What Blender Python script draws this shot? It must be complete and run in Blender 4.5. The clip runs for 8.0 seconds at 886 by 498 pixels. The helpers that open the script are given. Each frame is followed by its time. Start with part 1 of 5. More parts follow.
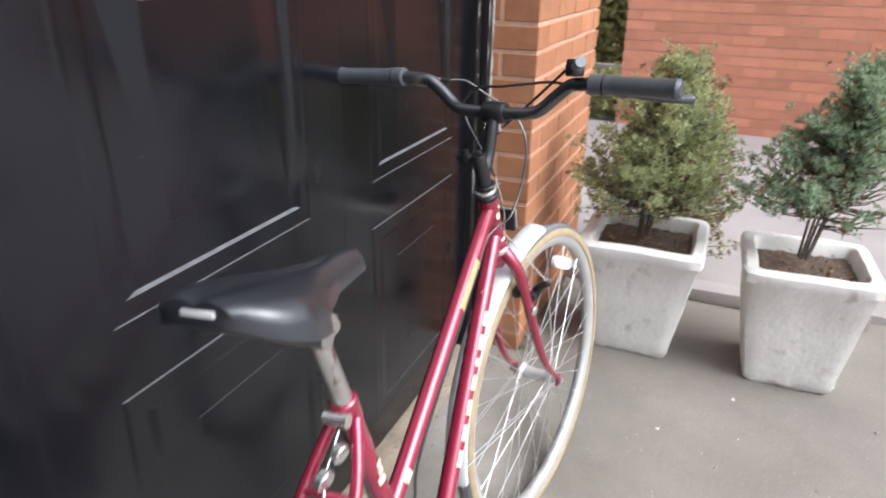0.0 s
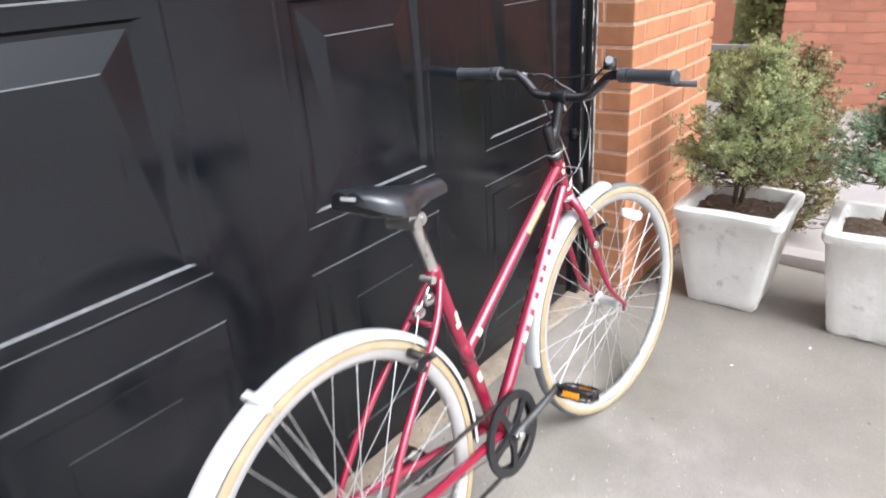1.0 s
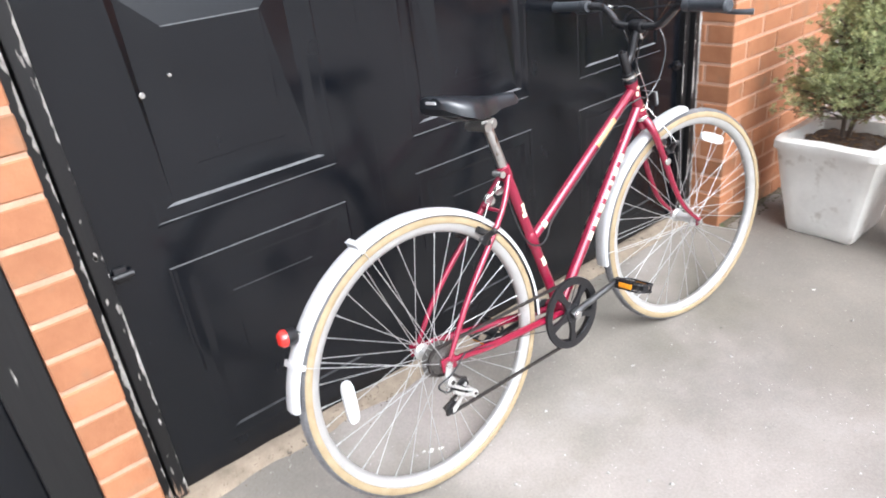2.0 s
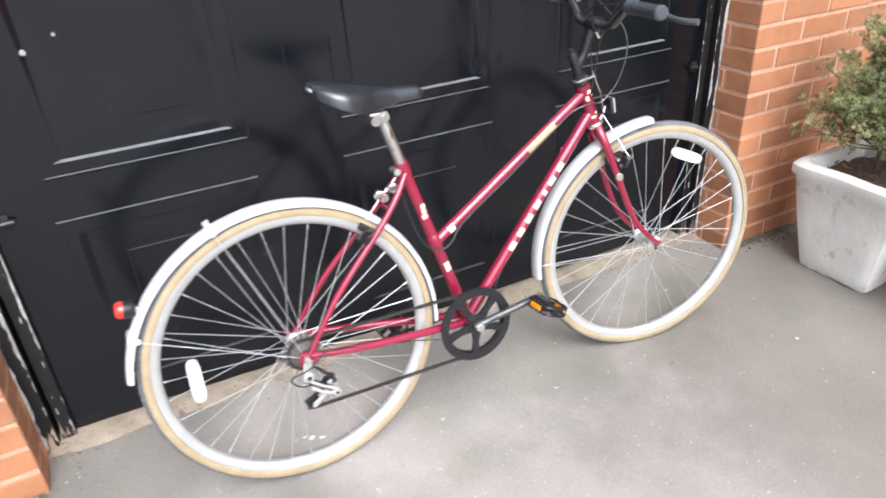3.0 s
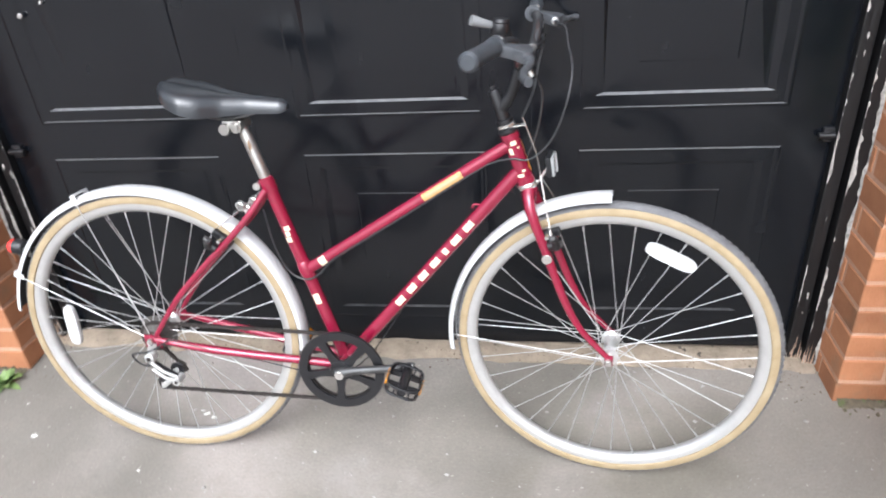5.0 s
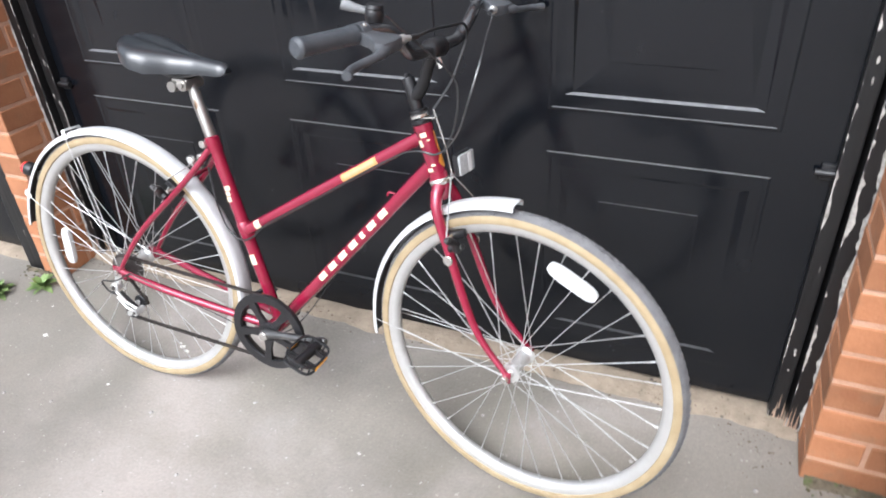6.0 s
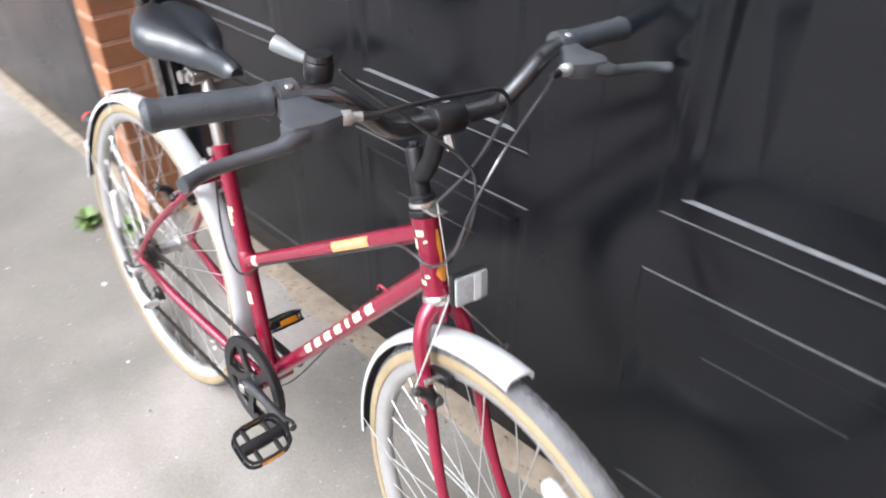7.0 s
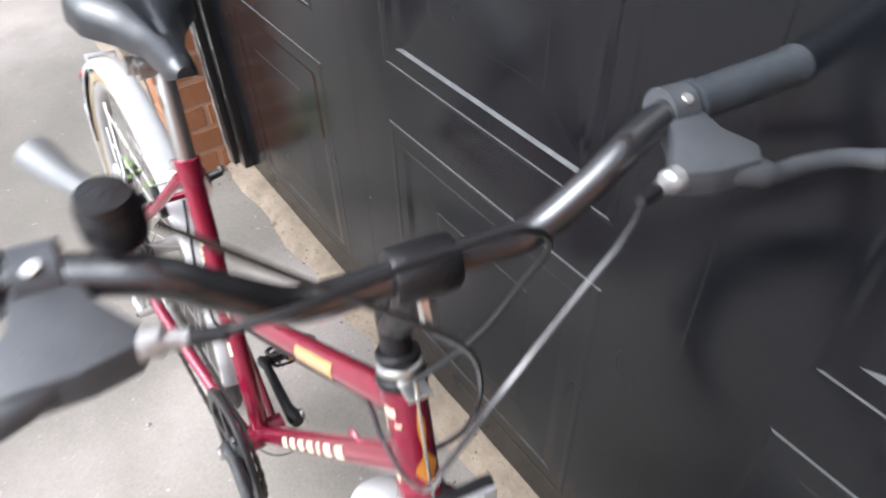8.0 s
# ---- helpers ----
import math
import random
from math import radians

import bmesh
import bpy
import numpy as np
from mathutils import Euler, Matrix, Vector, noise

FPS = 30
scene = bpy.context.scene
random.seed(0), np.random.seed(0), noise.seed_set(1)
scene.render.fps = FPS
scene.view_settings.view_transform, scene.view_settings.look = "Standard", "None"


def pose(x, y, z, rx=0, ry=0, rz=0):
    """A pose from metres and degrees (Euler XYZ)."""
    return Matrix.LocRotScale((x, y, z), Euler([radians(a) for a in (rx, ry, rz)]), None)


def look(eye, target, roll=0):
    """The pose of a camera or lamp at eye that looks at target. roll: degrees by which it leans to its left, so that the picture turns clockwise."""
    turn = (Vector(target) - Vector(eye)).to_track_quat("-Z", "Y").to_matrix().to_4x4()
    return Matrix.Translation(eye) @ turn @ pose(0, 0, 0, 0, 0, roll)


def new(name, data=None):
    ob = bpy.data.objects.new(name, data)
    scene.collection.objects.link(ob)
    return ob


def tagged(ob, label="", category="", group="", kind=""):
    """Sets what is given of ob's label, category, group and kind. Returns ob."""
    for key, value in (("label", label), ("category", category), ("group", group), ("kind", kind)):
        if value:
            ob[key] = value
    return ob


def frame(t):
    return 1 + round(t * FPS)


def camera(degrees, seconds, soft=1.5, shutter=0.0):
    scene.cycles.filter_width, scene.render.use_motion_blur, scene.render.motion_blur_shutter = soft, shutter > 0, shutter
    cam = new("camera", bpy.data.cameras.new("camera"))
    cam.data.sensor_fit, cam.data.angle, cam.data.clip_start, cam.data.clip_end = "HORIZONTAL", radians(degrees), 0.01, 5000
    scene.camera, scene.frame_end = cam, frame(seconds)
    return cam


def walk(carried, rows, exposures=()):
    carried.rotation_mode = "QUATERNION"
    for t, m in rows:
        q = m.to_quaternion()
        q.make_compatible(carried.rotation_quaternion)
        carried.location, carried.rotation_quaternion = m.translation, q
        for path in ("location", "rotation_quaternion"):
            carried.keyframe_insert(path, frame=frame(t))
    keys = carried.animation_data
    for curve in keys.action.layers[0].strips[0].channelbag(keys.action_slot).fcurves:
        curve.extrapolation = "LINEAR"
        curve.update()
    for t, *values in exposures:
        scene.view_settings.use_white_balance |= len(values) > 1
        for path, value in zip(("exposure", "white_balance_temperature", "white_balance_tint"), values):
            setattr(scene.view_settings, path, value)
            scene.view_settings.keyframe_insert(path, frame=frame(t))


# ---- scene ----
cam = camera(66.3, 8.0, soft=1.8, shutter=0.5)
PATH = [
    (0, (-0.249, -0.682, 1.157), (1.456, 0.013, 0.378), 1.0),
    (0.5, (-0.451, -0.881, 1.2), (1.119, 0.078, 0.417), -2.9),
    (1, (-0.623, -1.095, 1.251), (0.823, 0.037, 0.457), -3.6),
    (1.5, (-0.802, -1.287, 1.251), (0.59, -0.099, 0.443), -2.2),
    (1.7, (-0.806, -1.359, 1.256), (0.444, -0.056, 0.396), -5.0),
    (2.8, (-0.395, -1.676, 1.275), (0.454, -0.115, 0.356), -3.7),
    (3, (-0.26, -1.681, 1.272), (0.518, -0.119, 0.296), -3.5),
    (3.5, (0.028, -1.719, 1.273), (0.605, -0.073, 0.295), -4.9),
    (4, (0.325, -1.792, 1.29), (0.571, -0.069, 0.305), -4.0),
    (4.5, (0.614, -1.702, 1.26), (0.6, 0.045, 0.286), -3.8),
    (5, (0.892, -1.612, 1.255), (0.626, 0.101, 0.258), -4.4),
    (5.2, (1.022, -1.602, 1.237), (0.631, 0.086, 0.239), -3.7),
    (6.3, (1.41, -1.273, 1.262), (0.62, 0.201, 0.165), -2.3),
    (6.5, (1.402, -1.144, 1.268), (0.548, 0.27, 0.141), -1.2),
    (7, (1.377, -0.83, 1.254), (0.241, 0.323, 0.079), 0.3),
    (7.5, (1.299, -0.614, 1.241), (0.002, 0.242, -0.018), -1.2),
    (8, (1.12, -0.467, 1.205), (-0.082, 0.349, -0.169), -2.1),
]
EXPOSURES = [(0.0, 1.02, 5900, 10), (1.0, 1.31, 5900, 10), (3.0, 1.15, 5900, 10), (4.0, 1.05, 5900, 10), (5.0, 1.02, 5900, 10), (6.5, 1.15, 5900, 10), (8.0, 1.2, 5900, 10)]
walk(cam, [(t, look(eye, target, roll)) for t, eye, target, roll in PATH], EXPOSURES)


# ---- light ----
world = bpy.data.worlds.new("overcast_sky")
scene.world = world
world.use_nodes = True
wn = world.node_tree
wn.nodes.clear()
sky = wn.nodes.new("ShaderNodeTexSky")
sky.sky_type = "NISHITA"
sky.sun_disc = False
sky.sun_elevation = radians(48)
sky.sun_rotation = radians(187)
sky.air_density = 1.0
sky.dust_density = 7.0
sky_soft = wn.nodes.new("ShaderNodeHueSaturation")
sky_soft.inputs["Saturation"].default_value = 0.25
sky_back = wn.nodes.new("ShaderNodeBackground")
sky_back.inputs["Strength"].default_value = 0.15
sky_out = wn.nodes.new("ShaderNodeOutputWorld")
wn.links.new(sky.outputs[0], sky_soft.inputs["Color"])
wn.links.new(sky_soft.outputs[0], sky_back.inputs[0])
wn.links.new(sky_back.outputs[0], sky_out.inputs[0])

sun = new("sun", bpy.data.lights.new("sun", "SUN"))
sun.data.energy = 0.6
sun.data.angle = radians(55)
sun.data.color = (1.0, 0.985, 0.96)
sun.matrix_world = look((-0.25, -6.0, 8.0), (0.5, 0.0, 0.0))


# ---- materials ----
def mat(name, color, rough=0.5, metal=0.0, color2=None, scale=30.0, mix=0.5, bump=0.0, bump_scale=200.0, rough_var=0.0,
        coat=0.0, stretch=(1, 1, 1), rand=0.0, island=0.0, detail=6.0, spec=0.5, spots=None, spot_scale=20.0, spot_at=0.65, spot_soft=0.05):
    """A procedural surface: two tones of noise, a second scale of stains, fine relief."""
    m = bpy.data.materials.new(name)
    m.use_nodes = True
    nt = m.node_tree
    b = nt.nodes["Principled BSDF"]
    b.inputs["Roughness"].default_value = rough
    b.inputs["Metallic"].default_value = metal
    b.inputs["Coat Weight"].default_value = coat
    b.inputs["Coat Roughness"].default_value = 0.08
    b.inputs["Specular IOR Level"].default_value = spec
    co = nt.nodes.new("ShaderNodeTexCoord")
    mp = nt.nodes.new("ShaderNodeMapping")
    mp.inputs["Scale"].default_value = stretch
    if rand:
        # every piece takes its own stretch of the pattern
        which = nt.nodes.new("ShaderNodeObjectInfo")
        shift = nt.nodes.new("ShaderNodeVectorMath")
        shift.operation = "MULTIPLY_ADD"
        shift.inputs[1].default_value = (37.0, 23.0, 51.0)
        nt.links.new(which.outputs["Random"], shift.inputs[0])
        nt.links.new(co.outputs["Object"], shift.inputs[2])
        nt.links.new(shift.outputs[0], mp.inputs[0])
    else:
        nt.links.new(co.outputs["Object"], mp.inputs[0])
    out = None
    if color2 is not None:
        n1 = nt.nodes.new("ShaderNodeTexNoise")
        n1.inputs["Scale"].default_value = scale
        n1.inputs["Detail"].default_value = detail
        n1.inputs["Roughness"].default_value = 0.65
        nt.links.new(mp.outputs[0], n1.inputs["Vector"])
        ramp = nt.nodes.new("ShaderNodeValToRGB")
        ramp.color_ramp.elements[0].position = 0.5 - mix / 2
        ramp.color_ramp.elements[1].position = 0.5 + mix / 2
        ramp.color_ramp.elements[0].color = (*color, 1)
        ramp.color_ramp.elements[1].color = (*color2, 1)
        nt.links.new(n1.outputs[0], ramp.inputs[0])
        out = ramp.outputs[0]
    else:
        rgb = nt.nodes.new("ShaderNodeRGB")
        rgb.outputs[0].default_value = (*color, 1)
        out = rgb.outputs[0]
    if spots is not None:
        n3 = nt.nodes.new("ShaderNodeTexNoise")
        n3.inputs["Scale"].default_value = spot_scale
        n3.inputs["Detail"].default_value = 5.0
        nt.links.new(mp.outputs[0], n3.inputs["Vector"])
        r3 = nt.nodes.new("ShaderNodeValToRGB")
        r3.color_ramp.elements[0].position = spot_at
        r3.color_ramp.elements[1].position = spot_at + spot_soft
        nt.links.new(n3.outputs[0], r3.inputs[0])
        mx = nt.nodes.new("ShaderNodeMixRGB")
        mx.inputs["Color2"].default_value = (*spots, 1)
        nt.links.new(r3.outputs[0], mx.inputs["Fac"])
        nt.links.new(out, mx.inputs["Color1"])
        out = mx.outputs[0]
    if rand or island:
        if rand:
            src = nt.nodes.new("ShaderNodeObjectInfo").outputs["Random"]
        else:
            src = nt.nodes.new("ShaderNodeNewGeometry").outputs["Random Per Island"]
        amount = rand or island
        mr = nt.nodes.new("ShaderNodeMapRange")
        mr.inputs["To Min"].default_value = 1 - amount
        mr.inputs["To Max"].default_value = 1 + amount
        nt.links.new(src, mr.inputs["Value"])
        hs = nt.nodes.new("ShaderNodeHueSaturation")
        nt.links.new(mr.outputs[0], hs.inputs["Value"])
        nt.links.new(out, hs.inputs["Color"])
        out = hs.outputs[0]
    nt.links.new(out, b.inputs["Base Color"])
    if rough_var:
        n4 = nt.nodes.new("ShaderNodeTexNoise")
        n4.inputs["Scale"].default_value = 7.0
        n4.inputs["Detail"].default_value = 8.0
        nt.links.new(mp.outputs[0], n4.inputs["Vector"])
        m4 = nt.nodes.new("ShaderNodeMapRange")
        m4.inputs["From Min"].default_value = 0.3
        m4.inputs["From Max"].default_value = 0.7
        m4.inputs["To Min"].default_value = max(0.02, rough - rough_var)
        m4.inputs["To Max"].default_value = min(1.0, rough + rough_var)
        nt.links.new(n4.outputs[0], m4.inputs["Value"])
        nt.links.new(m4.outputs[0], b.inputs["Roughness"])
    if bump:
        n2 = nt.nodes.new("ShaderNodeTexNoise")
        n2.inputs["Scale"].default_value = bump_scale
        n2.inputs["Detail"].default_value = 4.0
        nt.links.new(mp.outputs[0], n2.inputs["Vector"])
        bp = nt.nodes.new("ShaderNodeBump")
        bp.inputs["Strength"].default_value = bump
        bp.inputs["Distance"].default_value = 0.004
        nt.links.new(n2.outputs[0], bp.inputs["Height"])
        nt.links.new(bp.outputs[0], b.inputs["Normal"])
    return m


def tarmac():
    """Worn drive: broad pale and dark stains, aggregate, and small pale specks."""
    m = bpy.data.materials.new("worn_grey_tarmac")
    m.use_nodes = True
    nt = m.node_tree
    b = nt.nodes["Principled BSDF"]
    b.inputs["Roughness"].default_value = 0.82
    co = nt.nodes.new("ShaderNodeTexCoord")

    def noise_ramp(scale, lo, hi, ca, cb, detail=6.0, distortion=0.0):
        n = nt.nodes.new("ShaderNodeTexNoise")
        n.inputs["Scale"].default_value = scale
        n.inputs["Detail"].default_value = detail
        n.inputs["Roughness"].default_value = 0.62
        n.inputs["Distortion"].default_value = distortion
        nt.links.new(co.outputs["Object"], n.inputs["Vector"])
        r = nt.nodes.new("ShaderNodeValToRGB")
        r.color_ramp.elements[0].position, r.color_ramp.elements[1].position = lo, hi
        r.color_ramp.elements[0].color, r.color_ramp.elements[1].color = (*ca, 1), (*cb, 1)
        nt.links.new(n.outputs[0], r.inputs[0])
        return n, r.outputs[0]

    def mixed(kind, fac, a, c):
        x = nt.nodes.new("ShaderNodeMixRGB")
        x.blend_type = kind
        if isinstance(fac, float):
            x.inputs["Fac"].default_value = fac
        else:
            nt.links.new(fac, x.inputs["Fac"])
        nt.links.new(a, x.inputs["Color1"])
        if isinstance(c, tuple):
            x.inputs["Color2"].default_value = (*c, 1)
        else:
            nt.links.new(c, x.inputs["Color2"])
        return x.outputs[0]

    _, base = noise_ramp(2.3, 0.34, 0.68, (0.266, 0.241, 0.221), (0.340, 0.305, 0.285), 8.0, 0.3)
    _, stain = noise_ramp(1.1, 0.36, 0.62, (0.86, 0.86, 0.86), (1.07, 1.06, 1.04), 7.0, 0.4)
    col = mixed("MULTIPLY", 1.0, base, stain)
    _, blotch = noise_ramp(5.5, 0.60, 0.72, (0, 0, 0), (0.22, 0.22, 0.22), 6.0, 0.4)
    col = mixed("MIX", blotch, col, (0.35, 0.33, 0.31))
    grain, fine = noise_ramp(150.0, 0.30, 0.72, (0.80, 0.80, 0.80), (1.18, 1.18, 1.17), 3.0)
    col = mixed("MULTIPLY", 0.55, col, fine)
    _, speck = noise_ramp(85.0, 0.70, 0.735, (0, 0, 0), (0.85, 0.85, 0.85), 2.0)
    col = mixed("MIX", speck, col, (0.52, 0.50, 0.47))
    _, dark = noise_ramp(38.0, 0.71, 0.76, (0, 0, 0), (0.5, 0.5, 0.5), 3.0)
    col = mixed("MIX", dark, col, (0.075, 0.07, 0.065))
    # ragged dark patches: dirt, plus shade near door and planters put into the colour
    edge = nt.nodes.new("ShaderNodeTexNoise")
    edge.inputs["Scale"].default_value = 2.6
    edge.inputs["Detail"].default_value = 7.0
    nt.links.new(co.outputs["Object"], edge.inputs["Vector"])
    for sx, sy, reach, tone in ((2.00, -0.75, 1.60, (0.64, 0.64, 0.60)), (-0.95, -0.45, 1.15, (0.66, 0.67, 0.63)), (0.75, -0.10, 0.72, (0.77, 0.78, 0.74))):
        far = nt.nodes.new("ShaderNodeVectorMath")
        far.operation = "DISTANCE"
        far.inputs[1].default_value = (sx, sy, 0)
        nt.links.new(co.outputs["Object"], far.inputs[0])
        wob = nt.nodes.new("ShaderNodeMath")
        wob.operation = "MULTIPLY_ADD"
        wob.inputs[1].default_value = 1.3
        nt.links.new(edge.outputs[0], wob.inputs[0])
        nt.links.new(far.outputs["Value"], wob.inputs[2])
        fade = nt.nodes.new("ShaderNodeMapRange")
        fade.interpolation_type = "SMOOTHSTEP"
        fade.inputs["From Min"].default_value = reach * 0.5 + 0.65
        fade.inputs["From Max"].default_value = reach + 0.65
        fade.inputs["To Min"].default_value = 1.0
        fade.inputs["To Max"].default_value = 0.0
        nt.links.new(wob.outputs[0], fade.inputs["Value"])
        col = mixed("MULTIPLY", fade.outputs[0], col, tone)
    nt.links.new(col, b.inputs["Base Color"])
    bp = nt.nodes.new("ShaderNodeBump")
    bp.inputs["Strength"].default_value = 0.22
    bp.inputs["Distance"].default_value = 0.004
    nt.links.new(grain.outputs[0], bp.inputs["Height"])
    nt.links.new(bp.outputs[0], b.inputs["Normal"])
    return m


M_DOOR = mat("black_gloss_paint", (0.0028, 0.0036, 0.0054), 0.20, 0, (0.0048, 0.0058, 0.0080), 5, 0.6, bump=0.09, bump_scale=6, rough_var=0.08, spec=0.45, spots=(0.10, 0.10, 0.10), spot_scale=70, spot_at=0.77, spot_soft=0.02)
M_LEDGE = mat("pale_ledge", (0.05, 0.052, 0.058), 0.42, 0, (0.185, 0.19, 0.195), 45, 0.7, bump=0.2, bump_scale=300)
M_LEDGE_FINE = mat("thin_pale_ledge", (0.035, 0.037, 0.040), 0.4, 0, (0.145, 0.147, 0.152), 35, 0.7, bump=0.2, bump_scale=300)
M_LEDGE_FAINT = mat("faint_pale_ledge", (0.006, 0.0065, 0.008), 0.35, 0, (0.065, 0.067, 0.071), 22, 0.45, bump=0.2, bump_scale=300)
M_JAMB = mat("flaking_black_paint", (0.004, 0.004, 0.005), 0.42, 0, (0.010, 0.010, 0.010), 12, 0.5, bump=0.4, bump_scale=60, spots=(0.40, 0.38, 0.35), spot_scale=45, spot_at=0.70, spot_soft=0.03, stretch=(1, 1, 0.12))
M_CAULK = mat("old_white_filler", (0.52, 0.495, 0.46), 0.8, 0, (0.16, 0.15, 0.14), 55, 0.4, bump=0.5, bump_scale=120)
M_BAREWOOD = mat("bare_weathered_wood", (0.30, 0.20, 0.14), 0.85, 0, (0.44, 0.33, 0.25), 60, 0.5, stretch=(1, 1, 0.1), bump=0.4, bump_scale=200)
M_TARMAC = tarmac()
M_SILL = mat("rough_pale_concrete", (0.16, 0.128, 0.094), 0.9, 0, (0.35, 0.285, 0.215), 18, 0.55, spots=(0.06, 0.05, 0.04), spot_scale=40, spot_at=0.66, spot_soft=0.06, bump=0.8, bump_scale=90)
M_BRICK = mat("orange_red_brick", (0.285, 0.112, 0.050), 0.75, 0, (0.43, 0.192, 0.092), 14, 0.7, bump=0.4, bump_scale=150, rand=0.17, spots=(0.24, 0.145, 0.085), spot_scale=11, spot_at=0.56, spot_soft=0.22)
M_BRICK_FAR = mat("far_orange_brick", (0.47, 0.185, 0.108), 0.8, 0, (0.56, 0.24, 0.15), 9, 0.6, bump=0.3, bump_scale=120, island=0.15)
M_MORTAR = mat("pale_mortar", (0.43, 0.235, 0.150), 0.9, 0, (0.56, 0.36, 0.255), 30, 0.5, bump=0.6, bump_scale=180)
M_PLANTER = mat("white_painted_concrete", (0.58, 0.56, 0.52), 0.85, 0, (0.76, 0.745, 0.70), 6, 0.5, bump=0.5, bump_scale=60, spots=(0.42, 0.38, 0.33), spot_scale=16, spot_at=0.60, spot_soft=0.16, rand=0.02)
M_MORTAR_FAR = mat("stained_far_mortar", (0.42, 0.20, 0.13), 0.9, 0, (0.52, 0.29, 0.20), 8, 0.6)
M_SOIL = mat("dry_potting_soil", (0.05, 0.032, 0.022), 0.95, 0, (0.15, 0.11, 0.08), 60, 0.5, bump=1.0, bump_scale=120)
M_DIRT = mat("mossy_soil", (0.055, 0.045, 0.030), 0.95, 0, (0.15, 0.125, 0.085), 45, 0.5, spots=(0.08, 0.10, 0.035), spot_scale=30, spot_at=0.6, spot_soft=0.1, bump=0.9, bump_scale=150)
def see_through(m, share):
    """Thin leaves let part of the light through."""
    nt = m.node_tree
    b = nt.nodes["Principled BSDF"]
    t = nt.nodes.new("ShaderNodeBsdfTranslucent")
    x = nt.nodes.new("ShaderNodeMixShader")
    x.inputs[0].default_value = share
    nt.links.new(b.inputs["Base Color"].links[0].from_socket, t.inputs["Color"])
    nt.links.new(b.outputs[0], x.inputs[1])
    nt.links.new(t.outputs[0], x.inputs[2])
    nt.links.new(x.outputs[0], nt.nodes["Material Output"].inputs["Surface"])
    return m


M_LEAF = see_through(mat("conifer_green", (0.24, 0.305, 0.165), 0.65, 0, (0.52, 0.52, 0.26), 7, 0.45, island=0.32), 0.45)
M_LEAF_BLUE = see_through(mat("conifer_blue_green", (0.20, 0.30, 0.20), 0.65, 0, (0.42, 0.50, 0.32), 7, 0.45, island=0.32), 0.45)
M_LEAF_DRY = see_through(mat("conifer_brown", (0.19, 0.11, 0.06), 0.8, 0, (0.30, 0.20, 0.11), 12, 0.6, island=0.3), 0.3)
M_BARK = mat("grey_brown_bark", (0.07, 0.05, 0.04), 0.9, 0, (0.14, 0.11, 0.085), 60, 0.5, bump=0.8, bump_scale=160)
M_HEDGE = see_through(mat("olive_hedge", (0.26, 0.27, 0.11), 0.7, 0, (0.40, 0.38, 0.18), 8, 0.6, island=0.3), 0.4)
M_WEED = mat("weed_green", (0.12, 0.21, 0.055), 0.6, 0, (0.24, 0.33, 0.12), 30, 0.6, island=0.2)
M_RED = mat("raspberry_metallic_enamel", (0.235, 0.006, 0.031), 0.26, 0.25, (0.30, 0.011, 0.046), 40, 0.6, coat=1.0, spots=(0.16, 0.05, 0.05), spot_scale=55, spot_at=0.75, spot_soft=0.03)
M_WHITE = mat("white_mudguard_plastic", (0.52, 0.525, 0.525), 0.32, 0, (0.63, 0.635, 0.635), 20, 0.6, spots=(0.46, 0.48, 0.44), spot_scale=25, spot_at=0.70, spot_soft=0.1)
M_BLACK = mat("black_plastic", (0.007, 0.007, 0.008), 0.36, 0, (0.016, 0.016, 0.018), 60, 0.6, bump=0.15, bump_scale=300)
M_RUBBER = mat("grey_rubber_grip", (0.042, 0.048, 0.055), 0.34, 0, (0.070, 0.078, 0.088), 80, 0.6, bump=0.3, bump_scale=500)
M_TREAD = mat("dusty_tyre_tread", (0.075, 0.075, 0.080), 0.72, 0, (0.190, 0.188, 0.190), 30, 0.6, bump=0.5, bump_scale=300)
M_GUM = mat("tan_gum_sidewall", (0.26, 0.190, 0.100), 0.75, 0, (0.40, 0.320, 0.200), 22, 0.6, bump=0.3, bump_scale=250)
M_RIM = mat("brushed_alloy_rim", (0.46, 0.455, 0.44), 0.38, 0.5, (0.56, 0.555, 0.54), 30, 0.6)
M_STEEL = mat("dull_chrome", (0.62, 0.61, 0.58), 0.26, 0.9, (0.72, 0.71, 0.68), 40, 0.6, spots=(0.30, 0.22, 0.15), spot_scale=80, spot_at=0.74, spot_soft=0.05)
M_POST = mat("worn_seat_post_chrome", (0.34, 0.33, 0.31), 0.30, 0.85, (0.50, 0.485, 0.455), 18, 0.6, spots=(0.16, 0.10, 0.06), spot_scale=60, spot_at=0.66, spot_soft=0.08, stretch=(1, 1, 0.3))
M_ALLOY = mat("bright_cast_alloy", (0.56, 0.56, 0.545), 0.32, 0.6, (0.70, 0.70, 0.68), 60, 0.6)
M_BAR = mat("black_chromed_bar", (0.020, 0.020, 0.022), 0.20, 0.2, (0.032, 0.032, 0.034), 40, 0.6, rough_var=0.05, coat=1.0, spec=0.8)
M_GUARD_INNER = mat("dark_guard_inside", (0.03, 0.03, 0.03), 0.8, 0, (0.07, 0.065, 0.06), 25, 0.6)
M_SILVER = mat("matt_silver_plastic", (0.20, 0.21, 0.215), 0.4, 0.1, (0.27, 0.28, 0.285), 60, 0.6)
M_KNURL = mat("knurled_alloy", (0.62, 0.62, 0.61), 0.28, 0.6, (0.42, 0.42, 0.41), 380, 0.5, bump=0.15, bump_scale=420)
